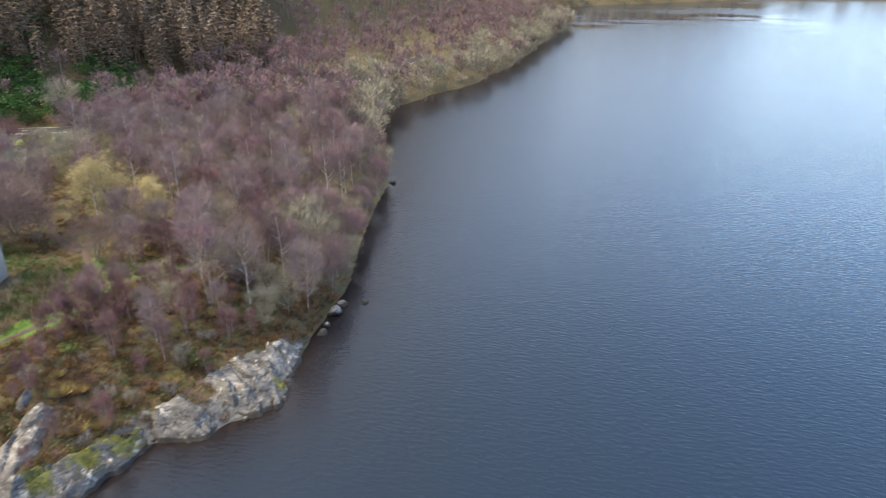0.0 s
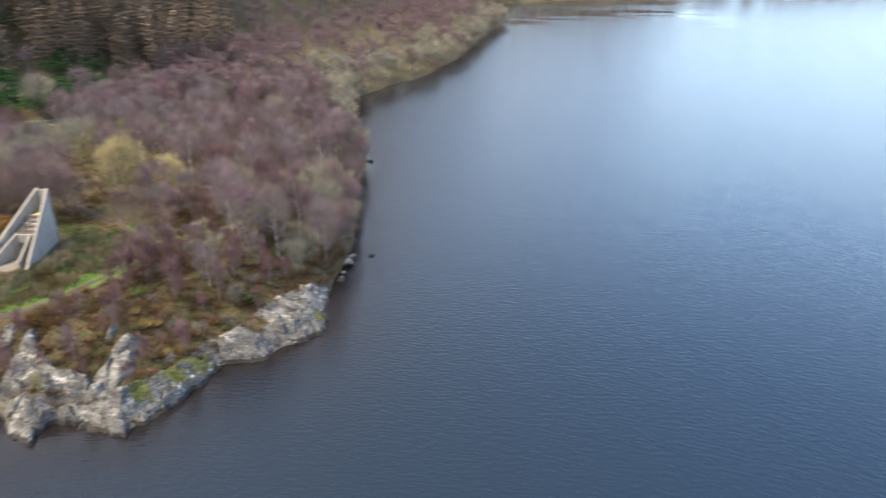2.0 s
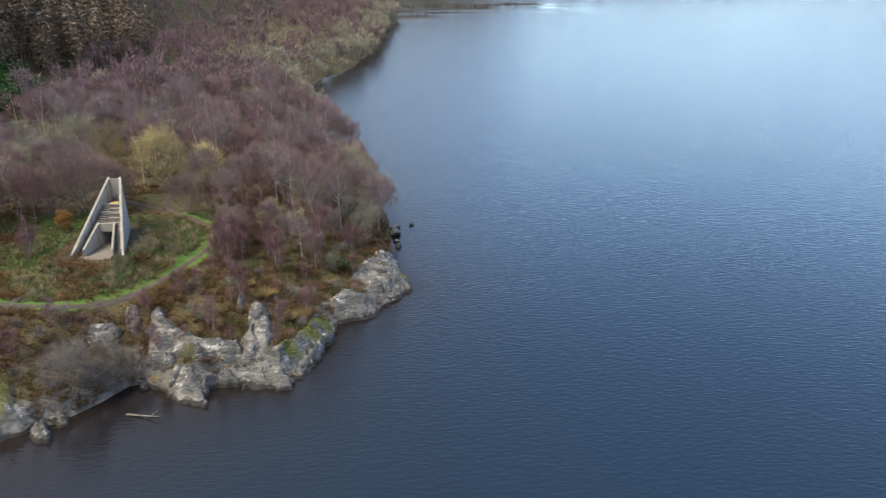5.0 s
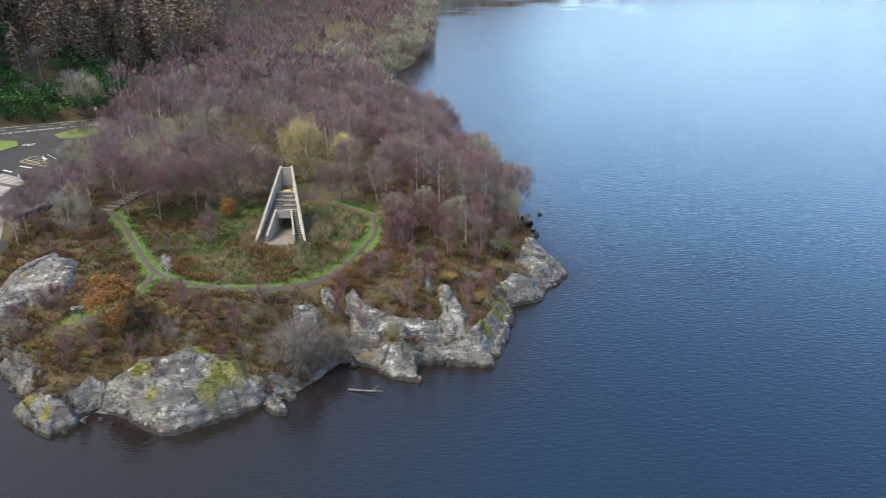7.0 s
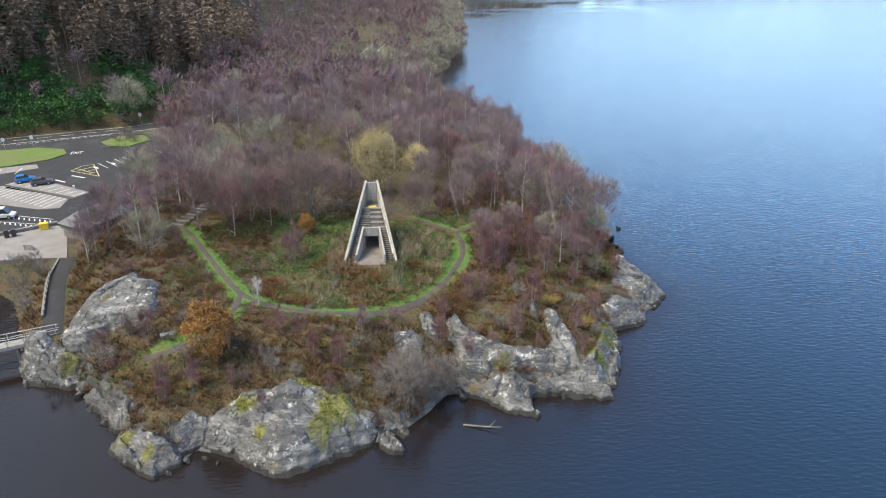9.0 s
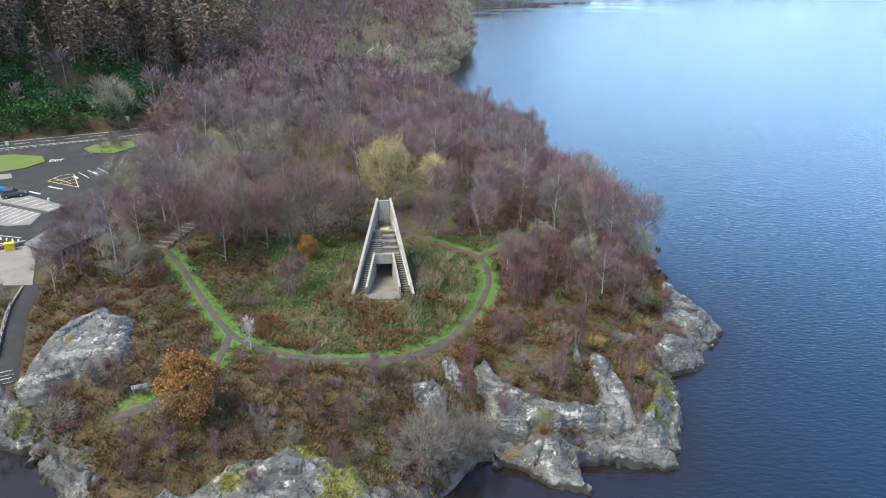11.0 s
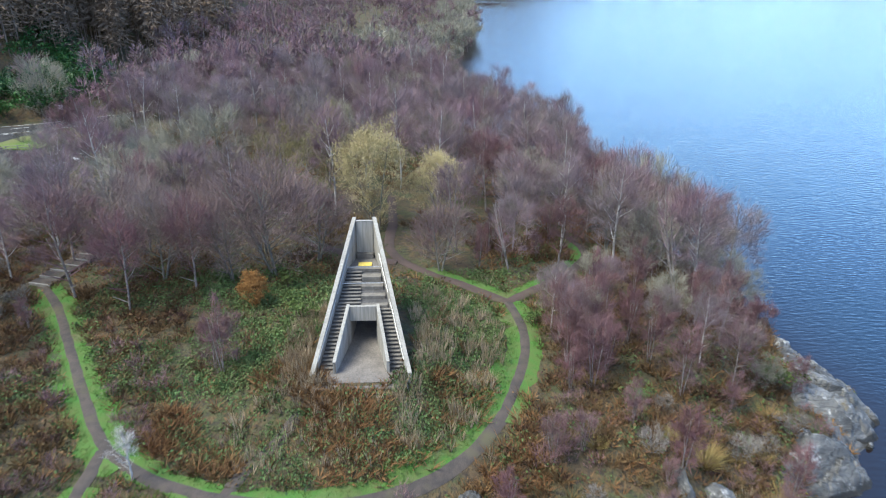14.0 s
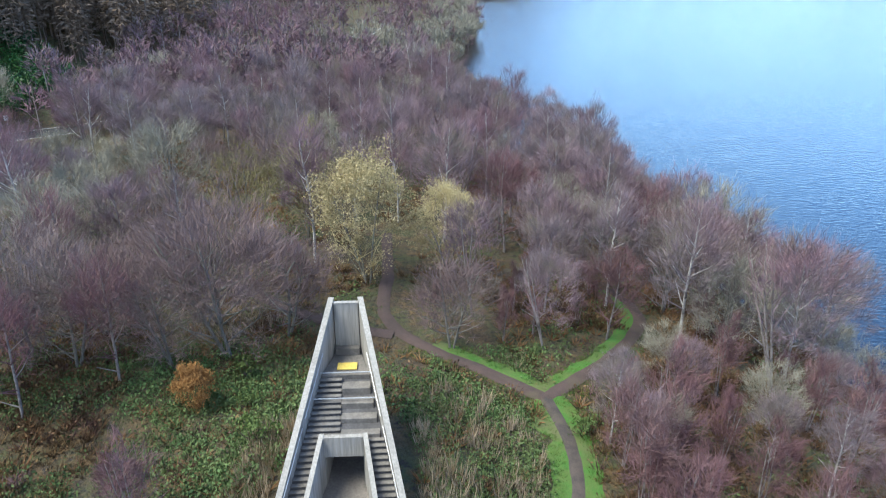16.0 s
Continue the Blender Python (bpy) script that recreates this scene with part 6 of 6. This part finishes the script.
post_sign(-164.4, 118.6, True)
post_sign(-159.6, 121.2)
post_sign(-143.2, 142.0)
tagged(part("bollard", box((0.35, 0.35, 1.1), (-137.2, 92.4, PARK_Z + 0.5), 30, 0.03), SIGN_WHITE, None), "short white bollard at the end of the bays", "bollard")


def litter_bin(name, x, y, material, label, size=(1.3, 0.8, 1.0), turn=20):
    ob = thing(name, label, "bin", pose(x, y, PARK_Z + 0.05, 0, 0, turn))
    part("body", box(size, (0, 0, size[2] / 2), 0, 0.05), material, ob)
    part("lid", box((size[0] + 0.06, size[1] + 0.06, 0.12), (0, 0, size[2] + 0.062), 0, 0.04), material, ob)
    return ob


litter_bin("grit_bin", -133.4, 73.6, YELLOW_PLASTIC, "bright yellow grit bin beside the terrace")
litter_bin("litter_bin", -137.6, 70.2, DARK_METAL, "dark litter bin on the terrace", (0.6, 0.6, 1.2))
litter_bin("litter_bin", -136.8, 70.8, DARK_METAL, "dark litter bin on the terrace", (0.6, 0.6, 1.1))
raised("low_wall", [(-145, 68.6), (-138.6, 71.2), (-132.2, 75.6), (-132.5, 76.0), (-138.9, 71.6), (-145.2, 69.1)], 3.0, PARK_Z + 0.55, STONE_WALL, "low dark stone wall between car park and terrace", "wall")
raised("path_kerb", [(-125.9, 62.4), (-124.3, 55.6), (-121.8, 49.8), (-119.8, 45.3), (-119.6, 45.5), (-121.6, 50), (-124.1, 55.8), (-125.7, 62.6)], 2.2, 3.5, STONE_WALL, "low stone kerb wall beside the tarred path", "wall")


def terrace_bench(name, x, y, turn, label):
    """A slatted bench with a back."""
    ob = thing(name, label, "bench", pose(x, y, level(x, y) + 0.06 if name == "park_bench" else PARK_Z + 0.06, 0, 0, turn))
    for i in range(4):
        part("slat", box((1.7, 0.1, 0.04), (0, -0.18 + i * 0.12, 0.45), 0, 0.008), SIGN_WHITE if name == "park_bench" else WOOD_GREY, ob)
    for i in range(3):
        part("back_slat", box((1.7, 0.035, 0.1), (0, 0.27 + i * 0.02, 0.58 + i * 0.14), 0, 0.008), SIGN_WHITE if name == "park_bench" else WOOD_GREY, ob)
    for s in (-0.7, 0.7):
        for q in (-0.16, 0.2):
            part("leg", box((0.08, 0.08, 0.5), (s, q, 0.18), 0, 0.008), WOOD_GREY, ob)
        part("back_post", box((0.07, 0.06, 0.9), (s, 0.31, 0.45), 0, 0.008), WOOD_GREY, ob)
    return ob


terrace_bench("park_bench", -100.8, 37.5, 200, "pale weathered wooden bench on the grass")
terrace_bench("terrace_bench", -131.6, 65.6, 170, "grey wooden bench on the terrace")


def cafe():
    """A low visitor building with a slate roof, half hidden by trees."""
    ob = thing("visitor_centre", "low stone visitor building with a slate roof behind trees", "building", pose(-124.4, 73.4, PARK_Z - 0.05, 0, 0, 62))
    w, d, h = 9.0, 5.0, 2.5
    part("wall", box((w, d, h), (0, 0, h / 2)), STONE_WALL, ob, "grey rendered wall")
    bm = bmesh.new()
    v = [bm.verts.new(p) for p in ((-w / 2 - 0.5, -d / 2 - 0.5, h - 0.05), (w / 2 + 0.5, -d / 2 - 0.5, h - 0.05), (w / 2 + 0.5, d / 2 + 0.5, h - 0.05), (-w / 2 - 0.5, d / 2 + 0.5, h - 0.05), (-w / 2 + 1.5, 0, h + 1.9), (w / 2 - 1.5, 0, h + 1.9))]
    for f in ((0, 1, 5, 4), (1, 2, 5), (2, 3, 4, 5), (3, 0, 4), (3, 2, 1, 0)):
        bm.faces.new([v[i] for i in f])
    part("roof", bm, SLATE, ob, "grey slate hipped roof")
    for i in range(4):
        fr = part("window", box((1.3, 0.1, 1.3), (-3.3 + i * 2.2, -d / 2 - 0.02, 1.55), 0, 0.01), SIGN_WHITE, ob, "white framed window")
        part("pane", box((1.1, 0.04, 1.1), (-3.3 + i * 2.2, -d / 2 - 0.075, 1.55)), GLASS, fr)
    door = part("door", box((1.1, 0.1, 2.1), (w / 2 + 0.0, 0, 1.05), 90, 0.01), DARK_METAL, ob, "dark door")
    part("window", box((1.4, 0.1, 1.2), (w / 2 + 0.01, -1.9, 1.6), 90, 0.01), SIGN_WHITE, ob, "white framed window")
    return ob


cafe()


# ---- steps, jetty and driftwood ----
def stone_steps():
    ob = thing("garden_steps", "broad earth steps edged with pale timber going up into the wood", "steps", pose(-109, 67.7, level(-109, 67.7)))
    for i in range(9):
        x, y = -109 + i * 0.32, 67.7 + i * 1.3
        st = part("step", box((2.2, 1.05, 0.4), (x + 109, y - 67.7, level(x, y) - level(-109, 67.7) + 0.02 + 0.03 * i), -14, 0.03), GRAVEL, ob, "gravel tread")
        part("edge_board", box((2.25, 0.16, 0.46), (x + 109 - 0.1, y - 67.7 - 0.58, level(x, y) - level(-109, 67.7) + 0.03 + 0.03 * i), -14, 0.02), WOOD_GREY, st, "grey timber edge")
    return ob


stone_steps()


def jetty():
    """A gangway with rails from the rocks to a landing stage beyond the bay."""
    ob = thing("jetty_gangway", "galvanised gangway with rails and a white sign", "gangway", pose(-116.2, 42.0, 2.95, 0, 0, 205))
    part("deck", box((13, 1.5, 0.16), (6.2, 0, -0.25), 0, 0.02), WOOD_GREY, ob, "grey timber deck")
    for s in (-0.75, 0.75):
        for k, z in ((0, 0.35), (1, 0.85)):
            part("rail", rod((-0.2, s, z), (12.6, s, z), 0.035, None, 6), STEEL, ob)
        part("beam", box((13, 0.12, 0.3), (6.2, s, -0.46), 0, 0.01), STEEL, ob)
        for i in range(8):
            part("post", box((0.07, 0.07, 1.1), (i * 1.75 + 0.1, s, 0.32), 0, 0.005), STEEL, ob)
    sign = part("notice", box((1.1, 0.05, 0.7), (1.6, 0.82, 0.75), 0, 0.01), SIGN_WHITE, ob, "white notice board")
    for i in range(3):
        part("writing_bar", box((0.7, 0.02, 0.05), (1.6, 0.855, 0.9 - i * 0.14)), DARK_METAL, sign)
    for i in range(2):
        for s in (-0.6, 0.6):
            part("pile", rod((4.5 + i * 6.0, s, -0.3), (4.5 + i * 6.0, s, -6.5), 0.14), WOOD_GREY, ob, "timber pile")
    return ob


jetty()


def driftwood():
    g = Growth(5)
    g.limb(Vector((0, 0, 0)), Vector((1, -0.25, 0.02)), 4.2, 0.14, 0.08, 0.0, 6, 6)
    g.limb(Vector((2.6, -0.5, 0.05)), Vector((0.6, 0.5, 0.25)), 1.2, 0.06, 0.1, 0.0, 3, 5)
    ob = new("driftwood", raw_mesh("driftwood", g.wood[0], g.wood[1], [GREY_BARK], smooth=True))
    ob.matrix_basis = pose(-66.9, 27.4, 0.04)
    return tagged(ob, "bleached grey log lying in the shallow water", "driftwood")


driftwood()
